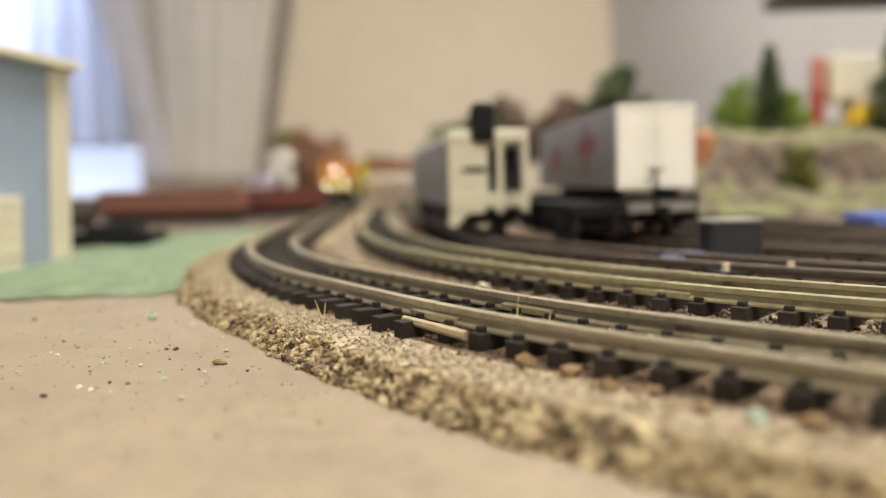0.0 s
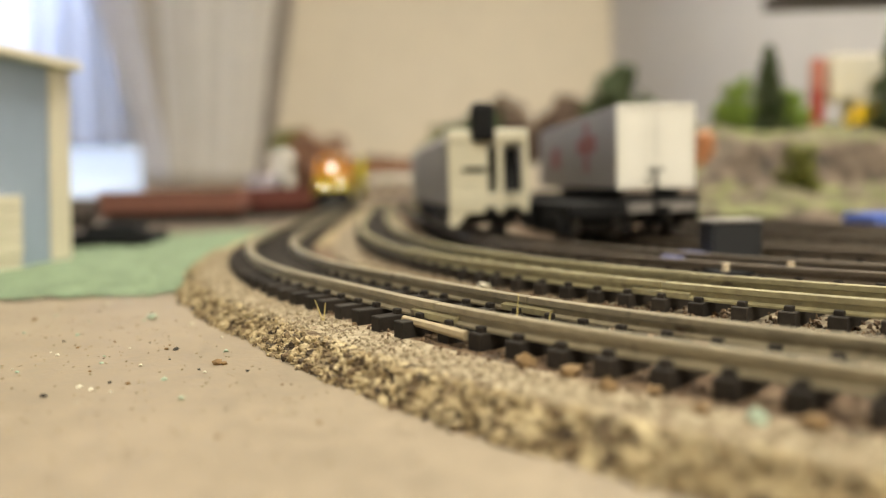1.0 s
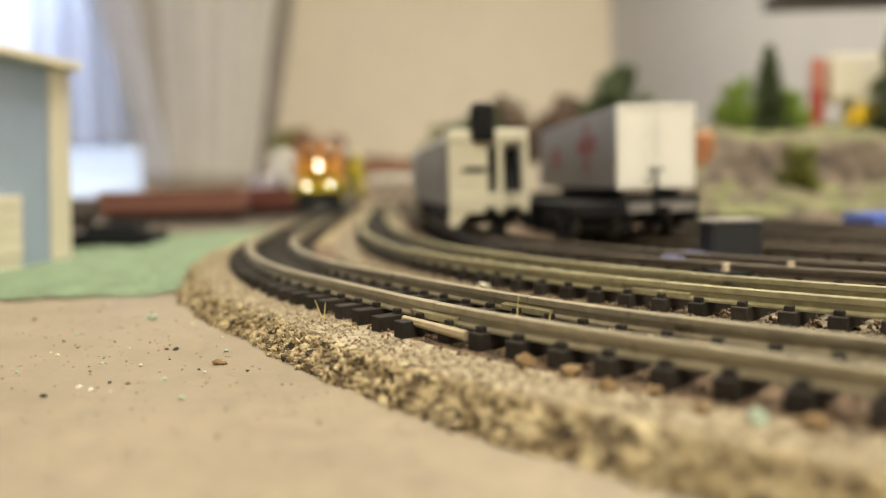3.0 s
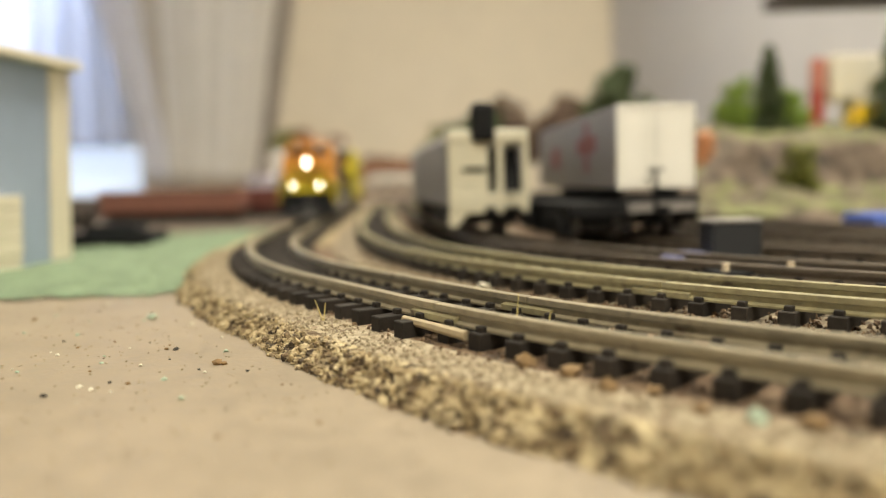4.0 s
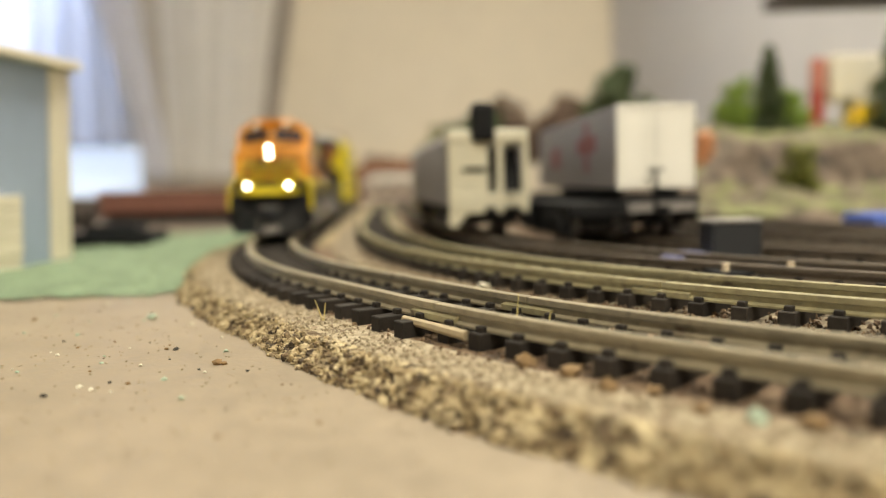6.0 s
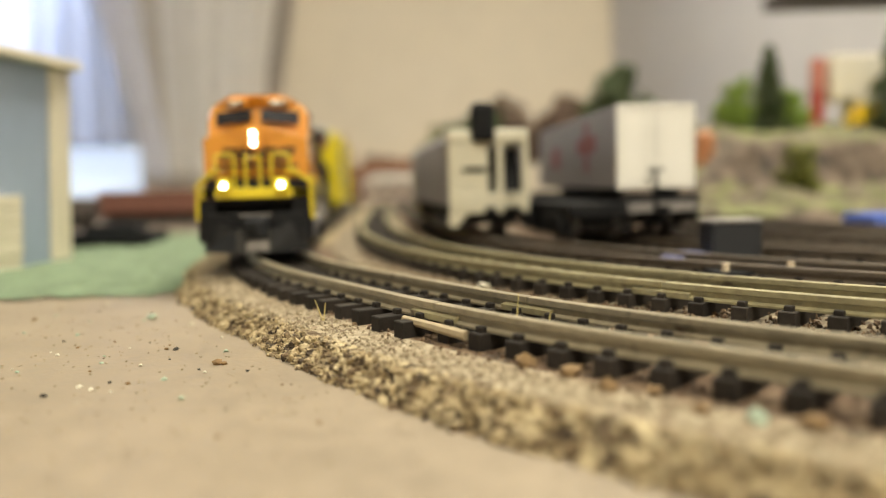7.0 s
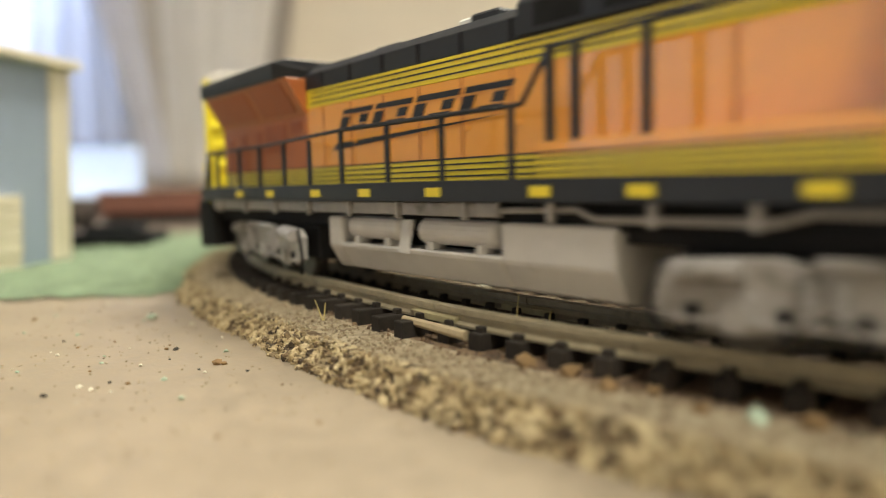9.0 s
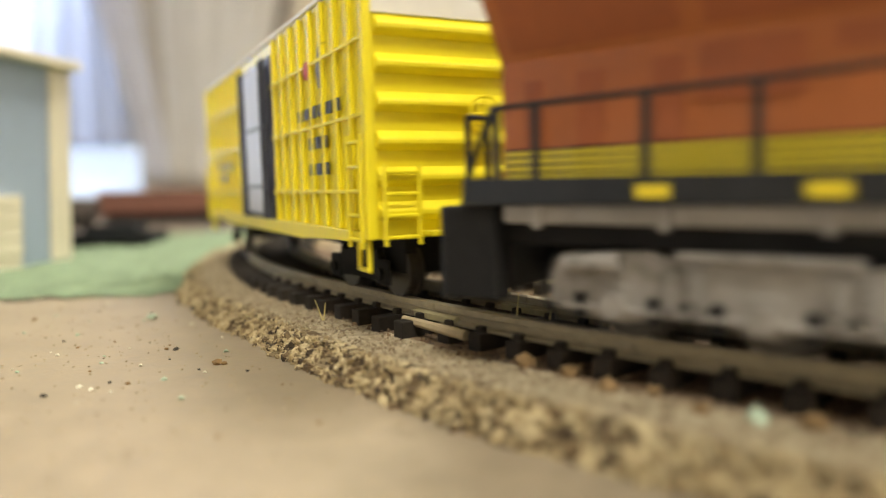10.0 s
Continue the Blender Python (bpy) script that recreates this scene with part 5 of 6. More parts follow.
def flatcar(m, L):
    g = thing("flat_car", "black flat car carrying a trailer", "model flat car", m=m)
    p = lambda n, bm, mm, label="": part(n, bm, mm, g, label)
    p("deck", box(B(), -L, L, -15.5, 15.5, 13.0, 15.2, 0.3), SOOT)
    for sg in (-1, 1):
        p("side_sill", prism(B(), [(-L, 6.0), (-L + 30, 3.0), (-30, 2.5), (30, 2.5), (L - 30, 3.0), (L, 6.0), (L, 13.0), (-L, 13.0)], 1, sg * 14.4 - 0.8, sg * 14.4 + 0.8, 0.2), SOOT)
    for e in (-1, 1):
        p("end_sill", box(B(), min(e * (L - 2), e * L), max(e * (L - 2), e * L), -15.5, 15.5, 9.0, 12.9, 0.3), GREY)
        coupler(g, e * L, e)
        truck(g, e * (L - 24), SOOT, axles=(-10, 10), wheel=5.2, half=11.5, frame_z=(4.0, 9.0), length=15.0, bearing=1.2)
    bw = new("brake_wheel")
    bw.parent = g
    bm = B()
    rod(bm, (L + 1.0, -1.5, 9), (L + 1.0, -1.5, 25), 0.6, 8)
    part("staff", bm, SOOT, bw)
    bm = B()
    for k in range(14):
        a, b = math.tau * k / 14, math.tau * (k + 1) / 14
        rod(bm, (L + 1.0 + 2.8 * math.cos(a), -1.5 + 2.8 * math.sin(a), 25), (L + 1.0 + 2.8 * math.cos(b), -1.5 + 2.8 * math.sin(b), 25), 0.4, 6)
    for k in range(3):
        a = math.tau * k / 3
        rod(bm, (L + 1, -1.5, 25), (L + 1.0 + 2.8 * math.cos(a), -1.5 + 2.8 * math.sin(a), 25), 0.3, 6)
    part("rim", bm, SOOT, bw)
    # the trailer on top
    t = thing("trailer", "silver highway trailer with white doors, on a flat car", "model trailer", m=m)
    silver = mat("silver_trailer_side", (0.27, 0.26, 0.27), 0.4, vary=0.06, scale=120, bump=0.05)
    white = mat("white_trailer_door", (0.86, 0.85, 0.79), 0.5, vary=0.03, scale=120, bump=0.04)
    red = mat("faded_red_mark", (0.32, 0.10, 0.09), 0.6)
    x1, x0, w, z0, z1 = L - 4, L - 4 - 150, 14.9, 18.0, 49.3
    q = lambda n, bm, mm, label="": part(n, bm, mm, t, label)
    q("body", box(B(), x0, x1, -w, w, z0, z1, 0.4), silver)
    fr = B()
    for a in ((-w, -w + 1.2, z0, z1), (w - 1.2, w, z0, z1), (-w + 1.2, w - 1.2, z1 - 1.3, z1), (-w + 1.2, w - 1.2, z0, z0 + 1.3)):
        box(fr, x1 + 0.01, x1 + 1.1, a[0], a[1], a[2], a[3], 0.2)
    q("door_frame", fr, white)
    for a, b in ((-w + 1.4, -0.15), (0.15, w - 1.4)):
        dd = part("door", box(B(), x1 + 0.01, x1 + 0.7, a, b, z0 + 1.5, z1 - 1.5, 0.2), white, t, "white rear door")
        part("lock_rod", rods(B(), [(x1 + 1.0, b - 3 if a < 0 else a + 3, z0 + 2), (x1 + 1.0, b - 3 if a < 0 else a + 3, z1 - 2)], 0.25, 6), white, dd)
    for sg in (-1, 1):
        for k in range(18):
            x = x0 + 6 + k * 8.1
            q("side_seam", box(B(), x - 0.2, x + 0.2, sg * (w + 0.08) - 0.12, sg * (w + 0.08) + 0.12, z0 + 1, z1 - 1), silver)
        q("emblem_mark", box(B(), x1 - 46, x1 - 40, sg * (w + 0.3) - 0.1, sg * (w + 0.3) + 0.1, 25, 46), red)
        q("emblem_mark", box(B(), x1 - 58, x1 - 28, sg * (w + 0.3) - 0.1, sg * (w + 0.3) + 0.1, 33, 40), red)
        q("emblem_mark", box(B(), x1 - 112, x1 - 96, sg * (w + 0.3) - 0.1, sg * (w + 0.3) + 0.1, 28, 38), red)
        for x in (x1 - 14, x1 - 26):
            q("wheel", rod(B(), (x, sg * 8.5, 15.3 + 3.0), (x, sg * 14, 15.3 + 3.0), 3.0, 16), SOOT)
    q("landing_gear", box(B(), x0 + 34, x0 + 38, -10, 10, 15.3, 18, 0.2), SOOT)
    return g


standing(HOPPER_LINE, 296, 86, hopper)
standing(TRAILER_LINE, 268, 92, flatcar)


def blue_building():
    wall = mat("blue_grey_siding", (0.33, 0.40, 0.51), 0.6, vary=0.05, scale=150, bump=0.1)
    trim = mat("cream_building_trim", (0.70, 0.64, 0.50), 0.55, vary=0.05, scale=150, bump=0.05)
    g = thing("kit_building", "blue-grey kit building with cream trim and door", "model building", m=place(-171, 327, 0, -9.7))
    LEAN = 0.06

    def p(name, bm, mm, parent=None, label=""):
        for v in bm.verts:
            v.co.x += LEAN * v.co.z
        return part(name, bm, mm, parent or g, label)
    w = p("wall", box(B(), -120, -0.6, -140, -0.5, 0, 86), wall)
    for k in range(32):
        y = -138 + k * 4.2
        p("siding_batten", box(B(), -0.7, -0.5, y, y + 0.5, 0, 84), wall, w)
    p("corner_trim", box(B(), -3, 1.0, -11.0, 1.0, 0, 85.9, 0.3), trim)
    p("roof", prism(B(), [(-126, 84.5), (5, 86), (5, 89.5), (-60, 97), (-126, 89)], 1, -146, 4.5, 0.3), trim)
    d = p("door", box(B(), -0.5, 2.2, -75, -31, 0, 31.0, 0.3), trim, None, "cream roller door")
    for z in (6.5, 13, 19.5, 26):
        p("door_panel", box(B(), 2.1, 2.6, -72, -31, z, z + 5.2, 0.2), trim, d)


blue_building()


def gondola(m, L, material, label, h=30.0, name="gondola_car", category="model gondola"):
    g = thing(name, label, category, group="far freight cars", m=m)
    part("floor_pan", box(B(), -L, L, -15, 15, 10, 12, 0.2), material, g)
    part("centre_sill", box(B(), -L + 4, L - 4, -8, 8, 0.5, 10, 0.3), SOOT, g)
    for sg in (-1, 1):
        part("side_wall", box(B(), -L, L, sg * 15.5 - 0.5, sg * 15.5 + 0.5, 9, h, 0.2), material, g)
        for k in range(12):
            x = -L + 4 + k * (2 * L - 8) / 11
            part("side_rib", box(B(), x - 0.8, x + 0.8, sg * 16.2 - 0.5, sg * 16.2 + 0.5, 9, h - 0.5, 0.2), material, g)
    for e in (-1, 1):
        part("end_wall", box(B(), e * L - 0.6, e * L + 0.6, -15.5, 15.5, 9, h + 0.5, 0.2), material, g)
        coupler(g, e * L, e)
        truck(g, e * (L - 16), SOOT, axles=(-10, 10), wheel=5.2, half=11.5, frame_z=(4.0, 9.0), length=15.0, bearing=1.2)
    return g


RUST = mat("red_oxide_paint", (0.2, 0.085, 0.06), 0.7, vary=0.15, scale=120, bump=0.1)
DARKRED = mat("dark_red_paint", (0.14, 0.04, 0.03), 0.7, vary=0.15, scale=120, bump=0.1)
gondola(place(-243, 658, 3, 3), 62, RUST, "red oxide gondola car on a far siding", 29)
gondola(place(-154, 700, 4, 3), 40, DARKRED, "dark red gondola car on a far siding", 28)
gondola(place(-392, 640, 1, 3), 78, mat("grey_brown_paint", (0.085, 0.07, 0.06), 0.7, vary=0.15, scale=120, bump=0.1), "grey-brown gondola car beside the first", 25)


def low_flat():
    g = thing("flat_wagon", "low black flat wagon standing on the turf", "model flat wagon", m=place(-238, 402, 0.6, 4))
    part("deck", box(B(), -78, 78, -15, 15, 3.0, 8.4, 0.5), SOOT, g)
    part("centre_sill", box(B(), -70, 70, -6, 6, 1, 3.1, 0.3), SOOT, g)
    for x in (-54, 54):
        truck(g, x, SOOT, axles=(-10, 10), wheel=5.2, half=11.5, frame_z=(4.0, 9.0), length=15.0, bearing=1.2)


low_flat()


def house(x, y, w, d, h, roof, wallm, roofm, label, rz=0):
    g = thing("model_house", label, "model building", group="far model buildings", m=place(x, y, 0, rz))
    part("wall", box(B(), -w / 2, w / 2, -d / 2, d / 2, 0, h, 0.4), wallm, g)
    part("roof", prism(B(), [(-w / 2 - 4, h), (-w / 4, h + roof), (w / 4, h + roof), (w / 2 + 4, h)], 1, -d / 2 - 4, d / 2 + 4, 0.4), roofm, g)
    for i in range(max(2, int(w / 22))):
        xx = -w / 2 + 10 + i * 22
        if xx + 8 < w / 2:
            part("window", box(B(), xx, xx + 8, -d / 2 - 0.6, -d / 2 + 0.4, h * 0.4, h * 0.75, 0.1), GLASS, g)
    return g


PINK = mat("pale_pink_plaster", (0.55, 0.45, 0.38), 0.8, vary=0.1, scale=100)
LILAC = mat("pale_lilac_paint", (0.55, 0.52, 0.60), 0.7, vary=0.05, scale=100)
BROWNR = mat("brown_roof_card", (0.24, 0.11, 0.06), 0.8, vary=0.15, scale=100)
solo("ground_mat", box(B(), -900, -126, 512, 1240, 0.004, 1.0), mat("brown_ground_cover", (0.095, 0.07, 0.05), 0.95, vary=0.3, scale=80, bump=0.5), "brown ground cover under the far sidings", "ground cover", kind="stuff")
bush_tree(-200, 1130, 0, 122, 78, "rounded red-brown autumn model tree behind the main line", 21, LEAF_RED, 0.15)
house(-238, 960, 34, 30, 44, 6, LILAC, LILAC, "small pale lilac model building")
house(-222, 1010, 26, 30, 70, 14, SILVER, SILVER, "narrow white model tower")
house(-72, 1040, 78, 40, 36, 12, PINK, SILVER, "low cream model building with pale roof", -5)
house(-80, 1240, 150, 50, 52, 22, BROWNR, BROWNR, "long brown-roofed model building", -3)


def hill():
    bm = B()
    nx, ny = 110, 150
    rows = []
    # two grassy terraces with a rock face between them
    depth = (0, 395, 408, 436, 476, 484, 498, 520, 600, 700, 1000)
    height = (0, 0, 10, 17, 25, 33, 52, 57, 71, 80, 84)
    for j in range(ny + 1):
        row = []
        for i in range(nx + 1):
            u, v = i / nx, j / ny
            x = 120 + 530 * u
            y = 390 + 600 * v ** 1.5
            yy = y + 16 * noise.noise((x * 0.025, y * 0.006, 3)) + 6 * noise.noise((x * 0.09, y * 0.05, 8))
            base = float(np.interp(yy, depth, height)) * min(1, max(0.0, (x - 135 - 0.05 * (y - 480)) / 75)) ** 0.8
            step = 4 * noise.noise((x * 0.03, y * 0.03, 0)) + 4 * abs(noise.noise((x * 0.07, y * 0.07, 4))) + 2 * noise.noise((x * 0.2, y * 0.2, 2))
            row.append(bm.verts.new((x, y, max(0.1, base + step * min(1, base / 20)))))
        rows.append(row)
    for a, b in zip(rows, rows[1:]):
        for i in range(nx):
            bm.faces.new((a[i], a[i + 1], b[i + 1], b[i]))
    m = bpy.data.materials.new("rock_and_grass")
    m.use_nodes = True
    n, l = m.node_tree.nodes, m.node_tree.links
    b = n["Principled BSDF"]
    geo, sep, tc = n.new("ShaderNodeNewGeometry"), n.new("ShaderNodeSeparateXYZ"), n.new("ShaderNodeTexCoord")
    l.new(geo.outputs["Normal"], sep.inputs[0])
    ns = n.new("ShaderNodeTexNoise")
    ns.inputs["Scale"].default_value, ns.inputs["Detail"].default_value = 40, 8
    l.new(tc.outputs["Object"], ns.inputs["Vector"])
    ad = n.new("ShaderNodeMath")
    l.new(sep.outputs["Z"], ad.inputs[0]), l.new(ns.outputs[0], ad.inputs[1])
    mr = n.new("ShaderNodeMapRange")
    mr.inputs["From Min"].default_value, mr.inputs["From Max"].default_value = 1.32, 1.48
    l.new(ad.outputs[0], mr.inputs[0])
    rk, gr, mx = n.new("ShaderNodeValToRGB"), n.new("ShaderNodeValToRGB"), n.new("ShaderNodeMix")
    n2 = n.new("ShaderNodeTexNoise")
    n2.inputs["Scale"].default_value, n2.inputs["Detail"].default_value = 90, 8
    l.new(tc.outputs["Object"], n2.inputs["Vector"])
    for r, c0, c1 in ((rk, (0.045, 0.034, 0.026), (0.185, 0.14, 0.105)), (gr, (0.075, 0.085, 0.028), (0.205, 0.21, 0.085))):
        r.color_ramp.elements[0].position, r.color_ramp.elements[1].position = 0.35, 0.65
        r.color_ramp.elements[0].color, r.color_ramp.elements[1].color = (*c0, 1), (*c1, 1)
        l.new(n2.outputs[0], r.inputs[0])
    mx.data_type = "RGBA"
    ins = [s for s in mx.inputs if s.type == "RGBA"]
    l.new(mr.outputs[0], mx.inputs[0]), l.new(rk.outputs[0], ins[0]), l.new(gr.outputs[0], ins[1])
    l.new([o for o in mx.outputs if o.type == "RGBA"][0], b.inputs["Base Color"])
    b.inputs["Roughness"].default_value = 0.95
    solo("hill", bm, m, "rocky model hill with patches of pale grass", "hill", kind="structure")


hill()
fir(266, 590, 58, 80, 18, "dark green model fir tree on the hill", 3)
bush_tree(244, 600, 54, 62, 20, "light green model tree on the hill", 4, LEAF_MID, 0.2)
bush_tree(289, 604, 60, 56, 19, "light green model tree beside a fir", 5, LEAF_MID, 0.2)
bush_tree(229, 458, 19, 35, 15.5, "round olive green bush before the rocks", 6, LEAF_OLIVE, 0.05)
bush_tree(204, 470, 10, 16, 8, "small olive bush at the hill's foot", 16, LEAF_OLIVE, 0.05)
fir(353, 560, 56, 100, 23, "tall dark fir tree beside the station", 7)
bush_tree(34, 700, 0, 122, 34, "dark brown-green model tree behind the hopper car", 8, LEAF_DARK, 0.35)
bush_tree(64, 760, 0, 122, 36, "brown autumn model tree behind the hopper car", 9, LEAF_BROWN, 0.35)
bush_tree(-6, 780, 0, 96, 20, "olive model tree behind the hopper car", 19, LEAF_OLIVE, 0.35)
bush_tree(124, 770, 30, 94, 42, "brown autumn model tree behind the trailer", 10, LEAF_BROWN, 0.3)
bush_tree(192, 760, 30, 122, 46, "dark green model tree behind the trailer", 11, LEAF_DARK, 0.3)
bush_tree(160, 840, 30, 96, 30, "olive model tree behind the trailer", 12, LEAF_OLIVE, 0.3)
bush_tree(-262, 1260, 0, 140, 44, "dark olive model tree behind the red-brown tree", 13, LEAF_OLIVE, 0.3)
bush_tree(-110, 1330, 0, 92, 40, "brown model tree at the back of the layout", 14, LEAF_BROWN, 0.3)


def station():
    g = thing("filling_station", "white and red model filling station on the hill", "model building", m=place(338, 612, 66))
    white = mat("white_canopy_paint", (0.78, 0.74, 0.64), 0.5, vary=0.03, scale=80)
    red = mat("red_pillar_paint", (0.42, 0.07, 0.06), 0.5, vary=0.05, scale=80)
    part("canopy", box(B(), -16, 26, -14, 14, 27, 63, 1.0), white, g)
    part("canopy", box(B(), 6, 26, -14, 14, 14, 27, 0.6), white, g)
    part("pillar", box(B(), -26, -16.2, -4, 4, 4, 36, 0.6), red, g)
    part("pillar_cap", box(B(), -26, -16.2, -4, 4, 36, 62, 0.6), mat("salmon_pillar_paint", (0.55, 0.22, 0.18), 0.5, vary=0.05, scale=80), g)
    part("pillar", box(B(), 8, 12, -3, 3, 0, 14, 0.4), white, g)
    part("base_slab", box(B(), -34, 30, -16, 16, -8, 4, 0.6), mat("pink_station_slab", (0.55, 0.36, 0.30), 0.7, vary=0.06, scale=80), g)
    c = thing("toy_car", "yellow toy car parked on the hill", "toy car", m=place(337, 575, 65) @ Matrix.Scale(1.35, 4))
    body = mat("yellow_car_paint", (0.80, 0.55, 0.03), 0.3, vary=0.03, scale=80, coat=0.4)
    part("car_body", box(B(), -11, 11, -5, 5, 3, 10, 1.6, seg=2), body, c)
    part("car_cabin", box(B(), -6.5, 6.5, -4.4, 4.4, 9.5, 15.5, 1.6, seg=2), body, c)
    for x in (-7, 7):
        for s in (-1, 1):
            part("wheel", rod(B(), (x, s * 4.2, 2.6), (x, s * 5.4, 2.6), 2.6, 14), SOOT, c)
    o = thing("orange_tank", "upright orange storage tank", "storage tank", m=place(190, 522, 20))
    orange = mat("orange_tank_paint", (0.46, 0.19, 0.08), 0.6, vary=0.08, scale=80)
    part("shell", rod(B(), (0, 0, -4), (0, 0, 42), 6.8, 24), orange, o)
    part("tank_lid", rod(B(), (0, 0, 42), (0, 0, 45), 6.8, 24, 2), orange, o)
    solo("wall_shelf", box(B(), 388, 661, 790, 880, 226, 240, 1), mat("dark_shelf_wood", (0.05, 0.035, 0.03), 0.6), "dark wooden shelf high on the wall", "shelf")


station()


def lineside():
    boxm = mat("dark_relay_box", (0.022, 0.025, 0.03), 0.5, vary=0.1, scale=200)
    g = thing("relay_box", "dark lineside box with a pale lid", "relay box", m=place(87, 217, 5, 4))
    part("housing", box(B(), -7.6, 7.6, -5, 5, 0, 13.0, 0.5), boxm, g)
    part("lid", box(B(), -7.9, 7.9, -5.3, 5.3, 13.0, 14.2, 0.3), GREY, g)
    solo("blue_mat", box(B(), 65, 80, 207, 222, 4.0, 9.2, 0.6), mat("blue_foam", (0.11, 0.12, 0.24), 0.8, vary=0.1, scale=200), "small blue foam piece between the tracks", "foam piece")
    solo("blue_mat", box(B(), 194, 226, 322, 348, 4.0, 13.0, 0.6), mat("blue_foam_block", (0.06, 0.12, 0.45), 0.8, vary=0.1, scale=200), "blue foam block at the foot of the hill", "foam piece")
    solo("turnout_bed", box(B(), 67, 89, 174, 188, 3.8, 8.6, 0.4), SOOT, "black plastic turnout bed between yard tracks", "turnout")
    post = mat("pale_wood_peg", (0.6, 0.5, 0.36), 0.7, vary=0.1, scale=300)
    for x, y, h in ((69.6, 176, 10.6), (84.2, 173, 10.8), (33.3, 251, 9.4)):
        solo("peg", rod(B(), (x, y, 4.9), (x, y, h), 1.1, 10, 0.9), post, "short pale wooden peg beside the track", "peg", group="pegs")
    # a cork sliver beside the rail and stray straws
    a, b = Vector((-7.5, 131.5, 7.0)), Vector((3.6, 118.4, 6.4))
    bm = B()
    rod(bm, a, b, 0.75, 7, 0.95)
    solo("wood_sliver", bm, mat("pale_wood_sliver", (0.33, 0.265, 0.165), 0.7, vary=0.2, scale=600, bump=0.4), "pale wooden sliver lying beside the rail", "wood sliver")
    for p0, p1 in (((12.4, 122.4, 8.0), (12.8, 122.0, 12.8)), ((17.8, 120.5, 8.4), (18.0, 120.3, 9.9)), ((-24.6, 143.0, 5.0), (-25.8, 142.0, 9.3)), ((-24.4, 143.2, 5.0), (-23.8, 142.4, 8.6))):
        solo("straw", rod(B(), p0, p1, 0.16, 6, 0.07), mat("yellow_straw", (0.6, 0.5, 0.2), 0.6), "thin yellow straw caught by the rail", "straw", group="straws")


lineside()


def loose_frame():
    """A spare black car frame on its trucks, between the yard tracks."""
    g = thing("spare_underframe", "spare black car underframe standing beside the flat car", "model underframe", m=place(52, 305, RAIL - 0.5, -84))
    part("deck", box(B(), -40, 46, -11, 11, 8.5, 13.5, 0.5), SOOT, g)
    part("centre_sill", box(B(), -36, 42, -5, 5, 4, 8.6, 0.3), SOOT, g)
    for sg in (-1, 1):
        part("side_skirt", box(B(), -38, 44, sg * 10.5 - 0.6, sg * 10.5 + 0.6, 1.5, 9, 0.3), SOOT, g)
    for x in (-22, 28):
        truck(g, x, SOOT, axles=(-10, 10), wheel=5.2, half=11.5, frame_z=(4.0, 9.0), length=15.0, bearing=1.2)


loose_frame()


def chip(rnd, r, flat=0.6):
    bm = B()
    bmesh.ops.create_icosphere(bm, subdivisions=1, radius=r)
    for v in bm.verts:
        v.co *= rnd.uniform(0.6, 1.25)
        v.co.z *= flat
    return bm


